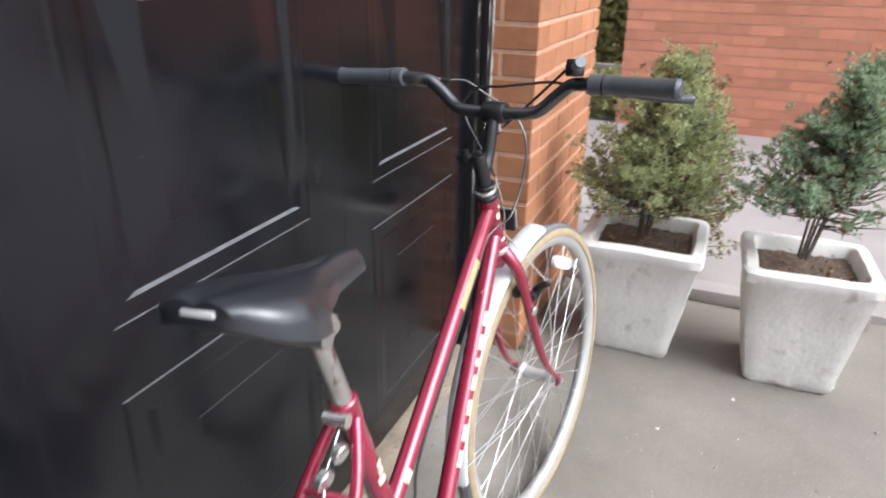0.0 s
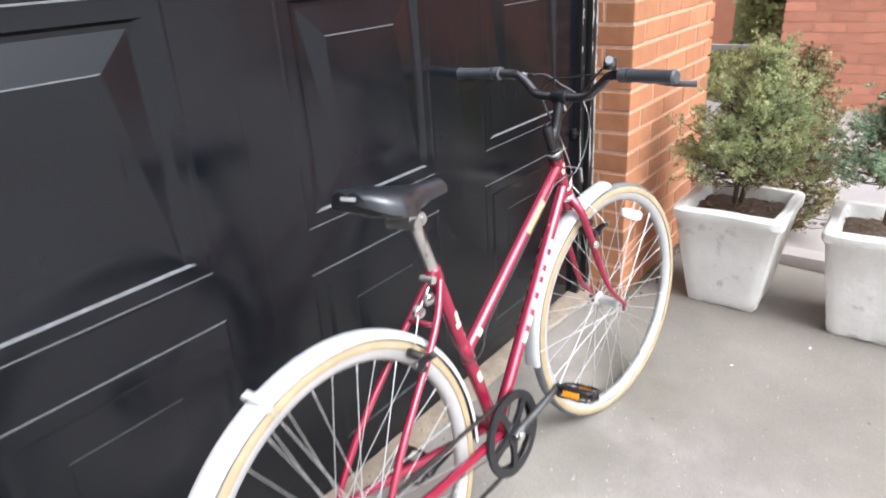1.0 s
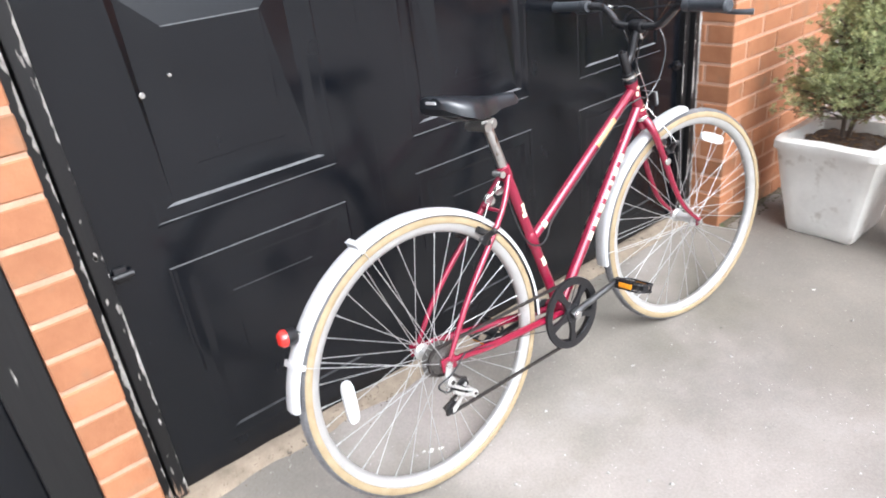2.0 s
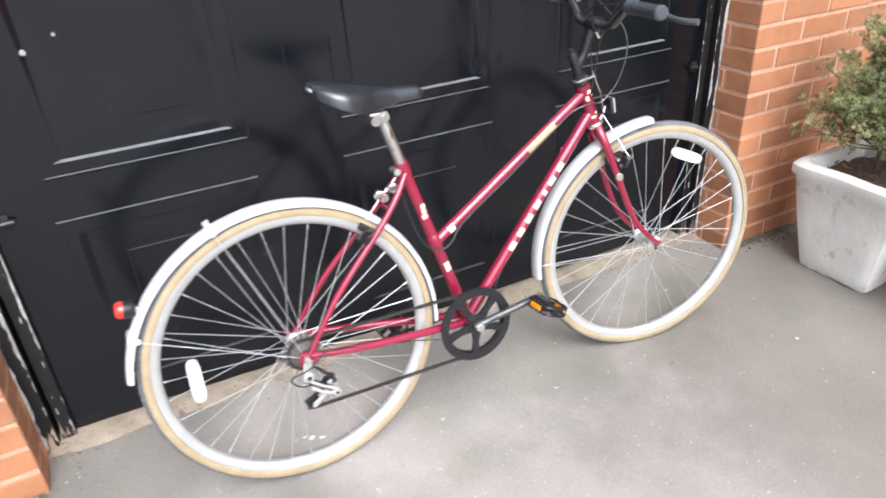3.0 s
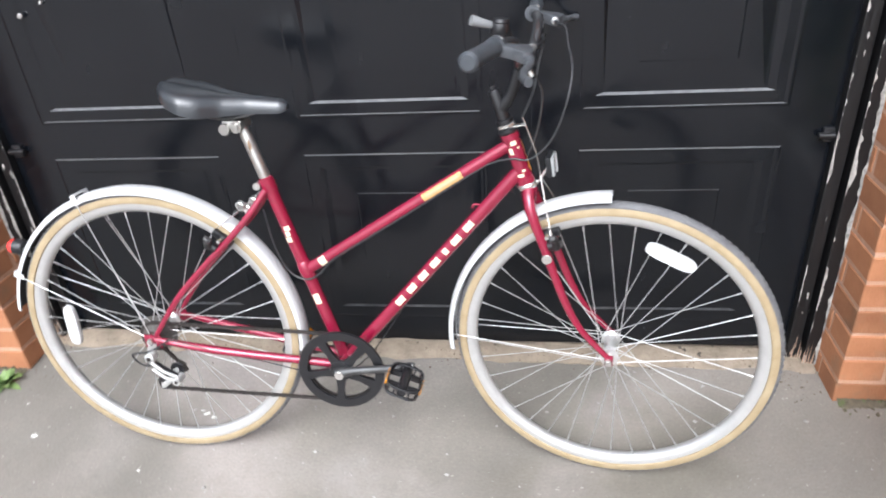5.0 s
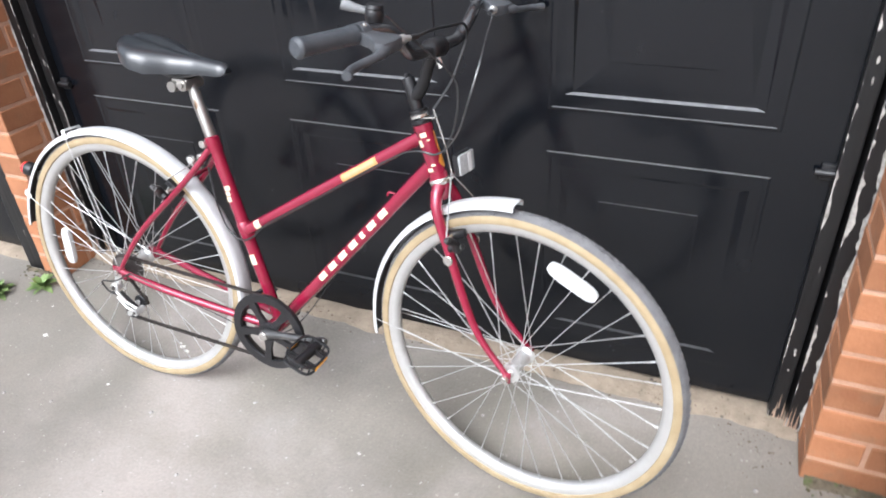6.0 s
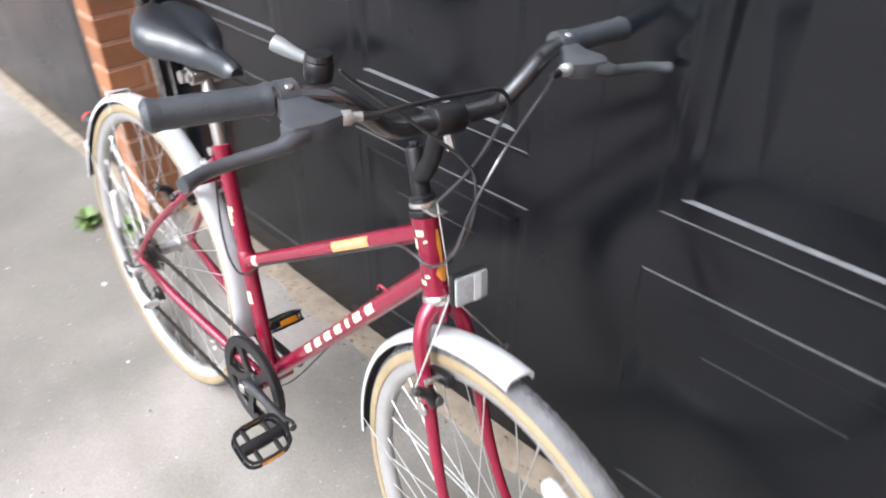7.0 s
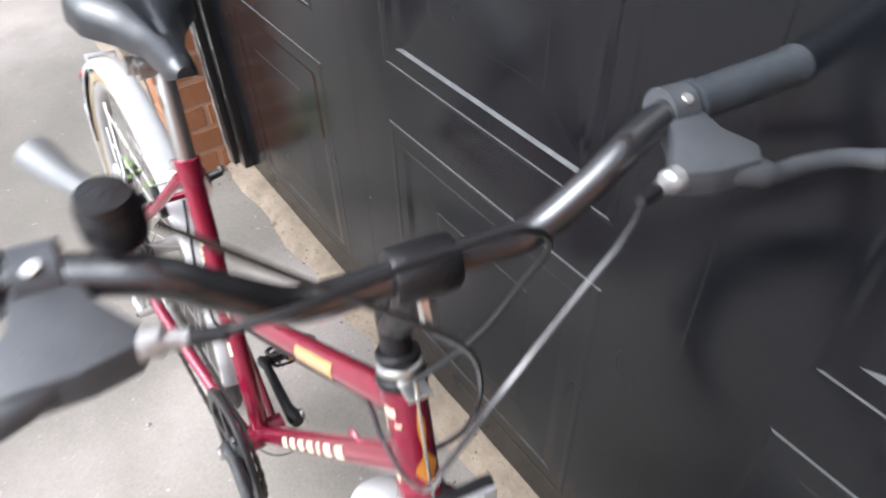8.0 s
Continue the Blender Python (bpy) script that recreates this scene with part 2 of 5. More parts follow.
M_SPOKE = mat("galvanised_spoke", (0.58, 0.58, 0.57), 0.36, 0.7)
M_CHAIN = mat("oily_chain_steel", (0.035, 0.032, 0.03), 0.5, 0.6, (0.085, 0.074, 0.068), 120, 0.6)
M_SADDLE = mat("black_vinyl", (0.011, 0.013, 0.016), 0.31, 0, (0.022, 0.026, 0.031), 30, 0.6, coat=0.3, spec=0.7, bump=0.12, bump_scale=350)
M_CREAM = mat("cream_transfer", (0.76, 0.66, 0.46), 0.4, 0, (0.82, 0.72, 0.52), 60, 0.6, coat=0.4)
M_TAN = mat("tan_transfer", (0.42, 0.29, 0.15), 0.4, 0, (0.50, 0.38, 0.23), 60, 0.6, coat=0.4)
M_GOLD = mat("gold_transfer", (0.50, 0.26, 0.08), 0.4, 0, (0.60, 0.38, 0.15), 60, 0.6, coat=0.4)
M_ORANGE = mat("orange_badge", (0.72, 0.25, 0.03), 0.35, 0, (0.78, 0.36, 0.07), 60, 0.6, coat=0.4)
M_REFLECT = mat("white_prismatic_reflector", (0.68, 0.68, 0.675), 0.22, 0, (0.58, 0.58, 0.575), 200, 0.4, coat=0.5, bump=0.2, bump_scale=600)
M_LENS = mat("clear_prismatic_lens", (0.30, 0.31, 0.31), 0.20, 0, (0.42, 0.43, 0.43), 160, 0.4, coat=0.6, bump=0.3, bump_scale=500)
M_AMBER = mat("amber_reflector", (0.62, 0.20, 0.01), 0.2, 0, (0.88, 0.38, 0.02), 90, 0.5, coat=0.6)
M_REDLENS = mat("red_lamp_lens", (0.62, 0.02, 0.015), 0.15, 0, (0.72, 0.04, 0.03), 90, 0.5, coat=0.8)
M_CABLE = mat("black_cable_sleeve", (0.015, 0.015, 0.016), 0.4)
M_GREYCABLE = mat("dark_cable_sleeve", (0.032, 0.032, 0.034), 0.26, coat=0.7)
M_COG = mat("worn_sprocket_steel", (0.10, 0.09, 0.08), 0.4, 0.8, (0.26, 0.25, 0.235), 120, 0.6)
M_CRANK = mat("dull_dark_steel", (0.075, 0.075, 0.076), 0.34, 0.7, (0.15, 0.15, 0.148), 40, 0.6)
M_LEVER = mat("dark_grey_lever", (0.062, 0.067, 0.074), 0.38, 0.15, (0.095, 0.101, 0.110), 40, 0.6, bump=0.1, bump_scale=400)
M_PATH = mat("pale_path", (0.27, 0.245, 0.23), 0.9, 0, (0.37, 0.335, 0.315), 3, 0.6, bump=0.3, bump_scale=100)


# ---- mesh helpers ----
def part(name, bm, material, parent=None, label="", smooth=True):
    me = bpy.data.meshes.new(name)
    bm.to_mesh(me)
    bm.free()
    me.materials.append(material)
    for p in me.polygons:
        p.use_smooth = smooth
    if smooth:
        me.set_sharp_from_angle(angle=radians(42))
    ob = new(name, me)
    ob.parent = parent
    if label:
        tagged(ob, label)
    return ob


def add_tube(bm, pts, radii, segs=10, caps=True):
    """A swept round tube through the points, with one radius or one for each."""
    pts = [Vector(p) for p in pts]
    if not isinstance(radii, (list, tuple)):
        radii = [radii] * len(pts)
    rings = []
    ref = None
    for i, p in enumerate(pts):
        d = (pts[min(i + 1, len(pts) - 1)] - pts[max(i - 1, 0)]).normalized()
        if ref is None:
            ref = d.orthogonal().normalized()
        ref = (ref - d * ref.dot(d)).normalized()
        other = d.cross(ref)
        rings.append([bm.verts.new(p + (ref * math.cos(a) + other * math.sin(a)) * radii[i])
                      for a in (2 * math.pi * k / segs for k in range(segs))])
    for r0, r1 in zip(rings, rings[1:]):
        for k in range(segs):
            bm.faces.new((r0[k], r0[(k + 1) % segs], r1[(k + 1) % segs], r1[k]))
    if caps:
        bm.faces.new(list(reversed(rings[0])))
        bm.faces.new(rings[-1])
    return bm


def curve(pts, n=8):
    """A smooth line through the points."""
    pts = [Vector(p) for p in pts]
    out = []
    for i in range(len(pts) - 1):
        p0, p1, p2, p3 = pts[max(i - 1, 0)], pts[i], pts[i + 1], pts[min(i + 2, len(pts) - 1)]
        for k in range(n):
            t = k / n
            out.append(0.5 * ((2 * p1) + (p2 - p0) * t + (2 * p0 - 5 * p1 + 4 * p2 - p3) * t * t + (3 * p1 - p0 - 3 * p2 + p3) * t ** 3))
    out.append(pts[-1])
    return out


def tube(pts, radii, segs=10, caps=True):
    return add_tube(bmesh.new(), pts, radii, segs, caps)


def add_box(bm, lo, hi, bevel=0.0, m=None):
    c = [(lo[i] + hi[i]) / 2 for i in range(3)]
    s = [hi[i] - lo[i] for i in range(3)]
    made = bmesh.ops.create_cube(bm, size=1.0, matrix=Matrix.Translation(c) @ Matrix.Diagonal((*s, 1)))
    if bevel:
        edges = {e for v in made["verts"] for e in v.link_edges}
        got = bmesh.ops.bevel(bm, geom=list(edges), offset=bevel, segments=2, affect="EDGES", profile=0.6)
        verts = list({v for f in got["faces"] for v in f.verts} | {v for v in made["verts"] if v.is_valid})
    else:
        verts = made["verts"]
    if m is not None:
        bmesh.ops.transform(bm, matrix=m, verts=verts)
    return bm


def box(lo, hi, bevel=0.0, m=None):
    return add_box(bmesh.new(), lo, hi, bevel, m)


def add_lathe(bm, profile, centre, axis=(0, 1, 0), segs=32, start=0.0, stop=2 * math.pi, closed=True):
    """Turns a profile of (radius, offset along the axis) about the axis through centre."""
    ax = Vector(axis).normalized()
    u = Vector((1, 0, 0)) if abs(ax.x) < 0.9 else Vector((0, 0, 1))
    u = (u - ax * u.dot(ax)).normalized()
    v = ax.cross(u)
    full = abs(stop - start) > 2 * math.pi - 1e-6
    count = segs if full else segs + 1
    rings = []
    for k in range(count):
        a = start + (stop - start) * k / segs
        d = u * math.cos(a) + v * math.sin(a)
        rings.append([bm.verts.new(Vector(centre) + d * r + ax * o) for r, o in profile])
    n = len(profile)
    for k in range(segs):
        r0, r1 = rings[k], rings[(k + 1) % count]
        for i in range(n if closed else n - 1):
            j = (i + 1) % n
            try:
                bm.faces.new((r0[i], r0[j], r1[j], r1[i]))
            except ValueError:
                pass
    if not full and closed:
        bm.faces.new(list(reversed(rings[0])))
        bm.faces.new(rings[-1])
    return bm


def lathe(*args, **kw):
    bm = add_lathe(bmesh.new(), *args, **kw)
    bmesh.ops.recalc_face_normals(bm, faces=bm.faces[:])
    return bm


def disc(centre, radius, thick, axis=(0, 1, 0), segs=20, bevel=0.15):
    h, b = thick / 2, min(thick, radius) * bevel
    return lathe([(0.0001, -h), (radius - b, -h), (radius, -h + b), (radius, h - b), (radius - b, h), (0.0001, h)], centre, axis, segs, closed=False)


def thing(name, label, category, m=None, group="", kind=""):
    ob = new(name)
    if m is not None:
        ob.matrix_world = m
    ob.empty_display_size = 0.1
    return tagged(ob, label, category, group, kind)


def solid(bm):
    bmesh.ops.recalc_face_normals(bm, faces=bm.faces[:])
    return bm


# ---- the ground ----
def ground_z(x, y=0.0):
    """The drive falls gently along x, and away from the garage door; the fall eases out past the pier."""
    fall = min(0.0, max(-0.9, y)) + 0.3 * min(0.0, max(-1.5, y + 0.9))
    f = min(1.0, max(0.0, (x - 1.25) / 0.55))
    ease = 1.0 - 0.80 * f * f * (3 - 2 * f)
    return -0.002 - 0.019 * max(-4.0, min(2.4, x)) + 0.085 * fall * ease


def build_ground():
    bm = bmesh.new()
    xs = [-300, -60, -20, -8] + [-4 + 0.1 * i for i in range(92)] + [6, 8, 12, 20, 60, 300]
    ys = [-300, -60, -20, -8] + [-4 + 0.1 * i for i in range(44)] + [1, 3, 8, 20, 60, 300]
    grid = []
    for y in ys:
        row = []
        for x in xs:
            near = abs(x) < 5 and y > -4
            z = ground_z(x, y) + (0.004 * noise.noise((x * 1.3, y * 1.3, 0.3)) if near else 0)
            row.append(bm.verts.new((x, y, z)))
        grid.append(row)
    for a, b in zip(grid, grid[1:]):
        for i in range(len(xs) - 1):
            bm.faces.new((a[i], a[i + 1], b[i + 1], b[i]))
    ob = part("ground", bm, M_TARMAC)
    tagged(ob, "worn grey tarmac drive with pale specks and stains", "ground", kind="structure")
    return ob


build_ground()


def build_sill():
    """The crumbling pale concrete strip between the door and the tarmac."""
    bm = bmesh.new()
    n = 120
    rows = []
    for i in range(n + 1):
        x = -0.615 + 2.275 * i / n
        z = ground_z(x)
        w = 0.045 + 0.018 * noise.noise((x * 7, 0, 0)) + 0.010 * noise.noise((x * 23, 4, 0))
        h = 0.010 + 0.006 * noise.noise((x * 11, 9, 0))
        rows.append([bm.verts.new(p) for p in ((x, 0.06, z - 0.02), (x, 0.06, z + h + 0.004), (x, -0.015, z + h + 0.003),
                                               (x, -0.015 - w * 0.6, z + h + 0.003 * noise.noise((x * 31, 2, 1))), (x, -0.02 - w, ground_z(x, -0.02 - w) + 0.001), (x, -0.02 - w, z - 0.03))])
    for a, b in zip(rows, rows[1:]):
        for k in range(5):
            bm.faces.new((a[k], a[k + 1], b[k + 1], b[k]))
    ob = part("door_sill", solid(bm), M_SILL)
    tagged(ob, "crumbling pale concrete sill under the garage door", "sill", kind="structure")


build_sill()


# ---- the garage door ----
DOOR_X0, DOOR_X1, DOOR_TOP = -0.552, 1.604, 1.95
COLUMNS = (-0.184, 0.530, 1.241)
ROWS_Z = ((0.089, 0.598), (0.709, 1.218), (1.329, 1.838))


def door_panel_mesh(up, lip, foot):
    """One pressed panel: bead, groove, bevel and raised field, about its own middle."""
    bm = bmesh.new()
    hz = 0.254
    rings = [(0.240, hz + 0.006, 0.0), (0.2355, hz + 0.0025, -0.0006), (0.2320, hz, -0.0006), (0.2250, hz - 0.0025, 0.0), (0.2035, hz - 0.031, 0.0),
             (0.1850, hz - 0.0375, 0.0018), (0.176, hz - 0.046, 0.0018), (0.112, hz - 0.107, 0.0009), (0.1085, hz - 0.1095, 0.0005), (0.103, hz - 0.113, 0.0005)]
    made = []
    for hx, h, y in rings:
        head = up if y > 0.0015 else y   # the groove runs at its own depth along the panel's head
        made.append([bm.verts.new(p) for p in ((-hx, y, -h), (hx, y, -h), (hx, head, h), (-hx, head, h))])
    # upward ledges in paler tones: bead tops, the groove's lower wall, the lip over the field
    pale_faces = {(0, 2): 2, (2, 0): 2 if foot == 1 else 0, (4, 0): foot, (7, 2): lip}
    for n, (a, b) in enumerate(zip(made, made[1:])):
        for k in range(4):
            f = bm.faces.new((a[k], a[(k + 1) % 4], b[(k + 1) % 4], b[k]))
            f.material_index = pale_faces.get((n, k), 0)
    bm.faces.new(made[-1])
    return bm


def build_door():
    door = thing("garage_door", "glossy black painted panelled garage door, closed and scuffed", "garage door", kind="structure")
    for row, (z0, z1) in enumerate(ROWS_Z):
        pressed = None
        for cx in COLUMNS:
            at = Matrix.Translation((cx, 0, (z0 + z1) / 2))
            if pressed is None:
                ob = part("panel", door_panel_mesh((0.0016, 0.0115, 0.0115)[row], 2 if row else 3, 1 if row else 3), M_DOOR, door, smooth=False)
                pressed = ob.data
                for ledge_mat in (M_LEDGE, M_LEDGE_FINE, M_LEDGE_FAINT):
                    pressed.materials.append(ledge_mat)
            else:
                ob = new("panel", pressed)
                ob.parent = door
            ob.matrix_world = at
    # the flat sheet round the panels, with a fine upright seam between the columns
    bm = bmesh.new()
    xs = [DOOR_X0]
    for cx in COLUMNS:
        xs += [cx - 0.240, cx + 0.240]
    xs.append(DOOR_X1)
    zs = [ground_z(0.5) + 0.012]
    for z0, z1 in ROWS_Z:
        zs += [z0 - 0.006, z1 + 0.006]
    zs.append(DOOR_TOP)
    seams = [(COLUMNS[0] + COLUMNS[1]) / 2, (COLUMNS[1] + COLUMNS[2]) / 2]

    def face(x0, x1, z0, z1):
        for s in seams:
            if x0 < s < x1:
                face(x0, s - 0.0012, z0, z1)
                face(s + 0.0012, x1, z0, z1)
                for xa, xb in ((s - 0.0012, s), (s, s + 0.0012)):
                    ya, yb = (0, 0.0003) if xa < s - 0.0006 else (0.0003, 0)
                    bm.faces.new([bm.verts.new(p) for p in ((xa, ya, z0), (xb, yb, z0), (xb, yb, z1), (xa, ya, z1))])
                return
        bm.faces.new([bm.verts.new(p) for p in ((x0, 0, z0), (x1, 0, z0), (x1, 0, z1), (x0, 0, z1))])

    for i in range(len(xs) - 1):
        for k in range(len(zs) - 1):
            if i % 2 == 1 and k % 2 == 1:
                continue
            face(xs[i], xs[i + 1], zs[k], zs[k + 1])
    add_box(bm, (DOOR_X0, 0.02, zs[0]), (DOOR_X1, 0.035, DOOR_TOP))
    part("door_sheet", bm, M_DOOR, door, smooth=False)
    for x, z, r in ((-0.370, 0.986, 0.0065), (-0.304, 1.014, 0.0038)):
        part("screw_cap", disc((x, -0.003, z), r, 0.008), M_STEEL, door, "dull metal screw cap")
    for x, s in ((-0.522, 1), (1.579, -1)):
        bm = tube([(x - 0.02 * s, -0.012, 0.632), (x + 0.025 * s, -0.012, 0.632)], 0.008, 10)
        add_box(bm, (x - 0.014, -0.010, 0.615), (x + 0.014, 0.0, 0.65), 0.003)
        part("side_bolt", bm, M_BLACK, door, "black painted side bolt")


build_door()


def build_jamb(name, x0, x1, inner):
    """A timber jamb of two planks, the outer one standing proud, with a ragged filler line against the brick."""
    jamb = thing(name, "black timber door jamb with flaking white edges", "door jamb", kind="structure")
    mid = (x0 + x1) / 2
    lo, hi = ((x0, mid - 0.004), (mid + 0.004, x1)) if inner < 0 else ((mid + 0.004, x1), (x0, mid - 0.004))
    zb = ground_z(mid) - 0.014
    part("jamb_plank", box((lo[0], -0.024, zb), (lo[1], 0.06, 2.02), 0.003), M_JAMB, jamb, smooth=False)
    part("jamb_plank", box((hi[0], -0.042, zb), (hi[1], 0.06, 2.02), 0.003), M_JAMB, jamb, smooth=False)
    edge = x1 if inner < 0 else x0
    bm = bmesh.new()
    rows = []
    for i in range(180):
        z = zb + 0.02 + i * 0.0108
        w = max(0.0004, 0.0050 + 0.012 * noise.noise((z * 13, edge, 3)) + 0.006 * noise.noise((z * 52, edge, 7)))
        s = -1 if inner < 0 else 1
        rows.append([bm.verts.new(p) for p in ((edge + s * w, -0.0435, z), (edge, -0.047 - 0.004 * noise.noise((z * 40, 1, 1)), z), (edge, -0.03, z))])
    for a, b in zip(rows, rows[1:]):
        for k in range(2):
            bm.faces.new((a[k], a[k + 1], b[k + 1], b[k]))
    part("filler_line", solid(bm), M_CAULK, jamb, "ragged old white filler", smooth=False)
    # flakes of bare pale primer along the plank's edge
    rng = random.Random(int(abs(edge) * 1000))
    bm = bmesh.new()
    arris = x0 if inner < 0 else x1          # the corner on the door's side
    step = mid - 0.004 * inner               # the proud plank's own corner
    way = -inner
    for line, y, wide, bias in ((arris, -0.0246, 0.0075, 0.0006), (step, -0.0427, 0.0105, 0.0028)):
        for i in range(330):
            z = zb + 0.015 + i * 0.005
            z2 = z + 0.005
            widths = [bias + wide * (1.3 * noise.noise((q * 4.5, line * 3, 5)) + 0.8 * noise.noise((q * 21, line, 9)) + 0.5 * noise.noise((q * 80, line, 2))) for q in (z, z2)]
            if min(widths) < 0.0006:
                continue
            at = line + way * 0.0008
            bm.faces.new([bm.verts.new(p) for p in ((at, y, z), (at + way * widths[0], y, z), (at + way * widths[1], y, z2), (at, y, z2))])
    for k in range(16):
        z = rng.uniform(0.05, 1.6)
        x = arris + way * rng.uniform(0.006, 0.024)
        w, h = rng.uniform(0.0008, 0.0040), rng.uniform(0.003, 0.014)
        ring = [bm.verts.new((x + w * math.cos(g) * rng.uniform(0.3, 1.4), -0.0250, z + h * math.sin(g) * rng.uniform(0.5, 1.3))) for g in (2 * math.pi * j / 9 for j in range(9))]
        bm.faces.new(ring)
    # rotten splinters of bare wood at the foot
    chips = bmesh.new()
    for k in range(26):
        x = rng.uniform(lo[0] + 0.004, hi[1] - 0.004) if lo[0] < hi[0] else rng.uniform(hi[0] + 0.004, lo[1] - 0.004)
        h = rng.uniform(0.01, 0.07)
        z = zb + 0.012 + rng.uniform(0, 0.06) * rng.random()
        y = -0.0445 if (x > mid) == (inner < 0) else -0.0265
        w = rng.uniform(0.0008, 0.003)
        chips.faces.new([chips.verts.new(p) for p in ((x - w, y, z), (x + w, y, z + 0.003), (x + w * 0.2, y - 0.001, z + h))])
    part("bare_splinters", chips, M_BAREWOOD, jamb, "bare rotten wood at the foot", smooth=False)
    part("bare_flakes", bm, M_CAULK, jamb, "patches of bare pale primer", smooth=False)
    return jamb


build_jamb("door_jamb_east", 1.590, 1.663, -1)
build_jamb("door_jamb_west", -0.620, -0.546, 1)


# ---- walls that close the place ----
def wall_box(name, lo, hi, material, label):
    ob = part(name, box(lo, hi), material, smooth=False)
    return tagged(ob, label, "wall", kind="structure")


GARAGE_DEPTH = 0.35
pier_east = wall_box("wall_pier_east", (1.6655, -0.1752, -0.10), (2.52, GARAGE_DEPTH, 2.6), M_MORTAR, "orange brick pier beside the garage door, pale mortar joints")
pier_west = wall_box("wall_pier_west", (-0.7215, -0.1752, -0.10), (-0.6225, GARAGE_DEPTH, 2.6), M_MORTAR, "orange brick pier between two garage doors")
wall_box("wall_lintel", (-0.6215, -0.163, 2.02), (1.6645, GARAGE_DEPTH, 2.6), M_BRICK_FAR, "orange brick wall over the garage door")
wall_box("wall_garage_back", (-0.6215, 0.30, -0.10), (1.6645, 0.35, 2.02), M_MORTAR, "plain wall inside the garage")


def build_second_door():
    door = thing("neighbour_garage_door", "black painted neighbouring garage door with dark jamb", "garage door", kind="structure")
    part("jamb_plank", box((-0.806, -0.170, -0.05), (-0.7245, 0.10, 2.05), 0.004), M_JAMB, door, smooth=False)
    part("door_sheet", box((-3.0, -0.105, 0.02), (-0.809, -0.06, 2.05), 0.004), M_DOOR, door, smooth=False)
    bm = bmesh.new()
    rows = []
    for i in range(80):
        x = -3.0 + 2.19 * i / 79
        z = ground_z(x, -0.13)
        w = 0.03 + 0.012 * noise.noise((x * 9, 3, 0))
        rows.append([bm.verts.new(p) for p in ((x, -0.06, z + 0.014), (x, -0.125 - w * 0.5, z + 0.012), (x, -0.135 - w, z - 0.01))])
    for a, b in zip(rows, rows[1:]):
        for k in range(2):
            bm.faces.new((a[k], a[k + 1], b[k + 1], b[k]))
    part("sill_strip", solid(bm), M_SILL, door, "pale concrete strip")


build_second_door()
wall_box("wall_north_west", (-9.0, -0.10, -0.3), (-3.0, 0.3, 2.6), M_BRICK_FAR, "orange brick wall past the neighbouring garage door")


def add_leaf(bm, p, d, length, width, rng):
    """One small pointed leaf, folded along its middle."""
    d = d.normalized()
    side = d.cross(Vector((rng.uniform(-1, 1), rng.uniform(-1, 1), rng.uniform(-1, 1)))).normalized()
    a = bm.verts.new(p)
    b = bm.verts.new(p + d * length * 0.5 + side * width)
    c = bm.verts.new(p + d * length)
    e = bm.verts.new(p + d * length * 0.5 - side * width + d.cross(side) * width * 0.6)
    bm.faces.new((a, b, c))
    bm.faces.new((a, c, e))


# ---- what lies past the pier ----
FAR_X, FAR_Y = 5.42, 0.12


def build_far_wall():
    """The neighbouring house wall: brick courses standing proud of a mortar core."""
    core = wall_box("wall_house", (FAR_X + 0.004, -7.0, -0.4), (FAR_X + 0.4, FAR_Y - 0.01, 3.6), M_MORTAR_FAR, "orange brick wall of the neighbouring house")
    bm = bmesh.new()
    rng = random.Random(5)
    for c in range(46):
        z = -0.2 + 0.075 * c
        y = FAR_Y - (0.1125 if c % 2 else 0.0)
        if c % 2:
            add_box(bm, (FAR_X, FAR_Y - 0.1025, z), (FAR_X + 0.1, FAR_Y, z + 0.064))
        while y > -4.2:
            d = rng.uniform(-0.001, 0.002)
            add_box(bm, (FAR_X + d, y - 0.215, z), (FAR_X + 0.1, y, z + 0.064))
            y -= 0.225
    stuff = part("brick_courses", bm, M_BRICK_FAR, core, smooth=False)
    tagged(stuff, kind="stuff")


build_far_wall()
wall_box("wall_beyond", (8.6, 0.75, -0.4), (8.9, 6.0, 3.0), M_BRICK_FAR, "darker brick wall far beyond the hedge")
kerb = part("path_kerb", box((2.34, -1.30, -0.06), (2.44, 0.40, -0.005), 0.008), M_PATH)
tagged(kerb, "pale brick edging kerb behind the planters", "kerb", kind="structure")
path = part("path", box((2.44, -6.0, -0.25), (FAR_X, 0.55, -0.034), 0.004), M_PATH)
tagged(path, "pale concrete path by the neighbouring house", "path", kind="structure")


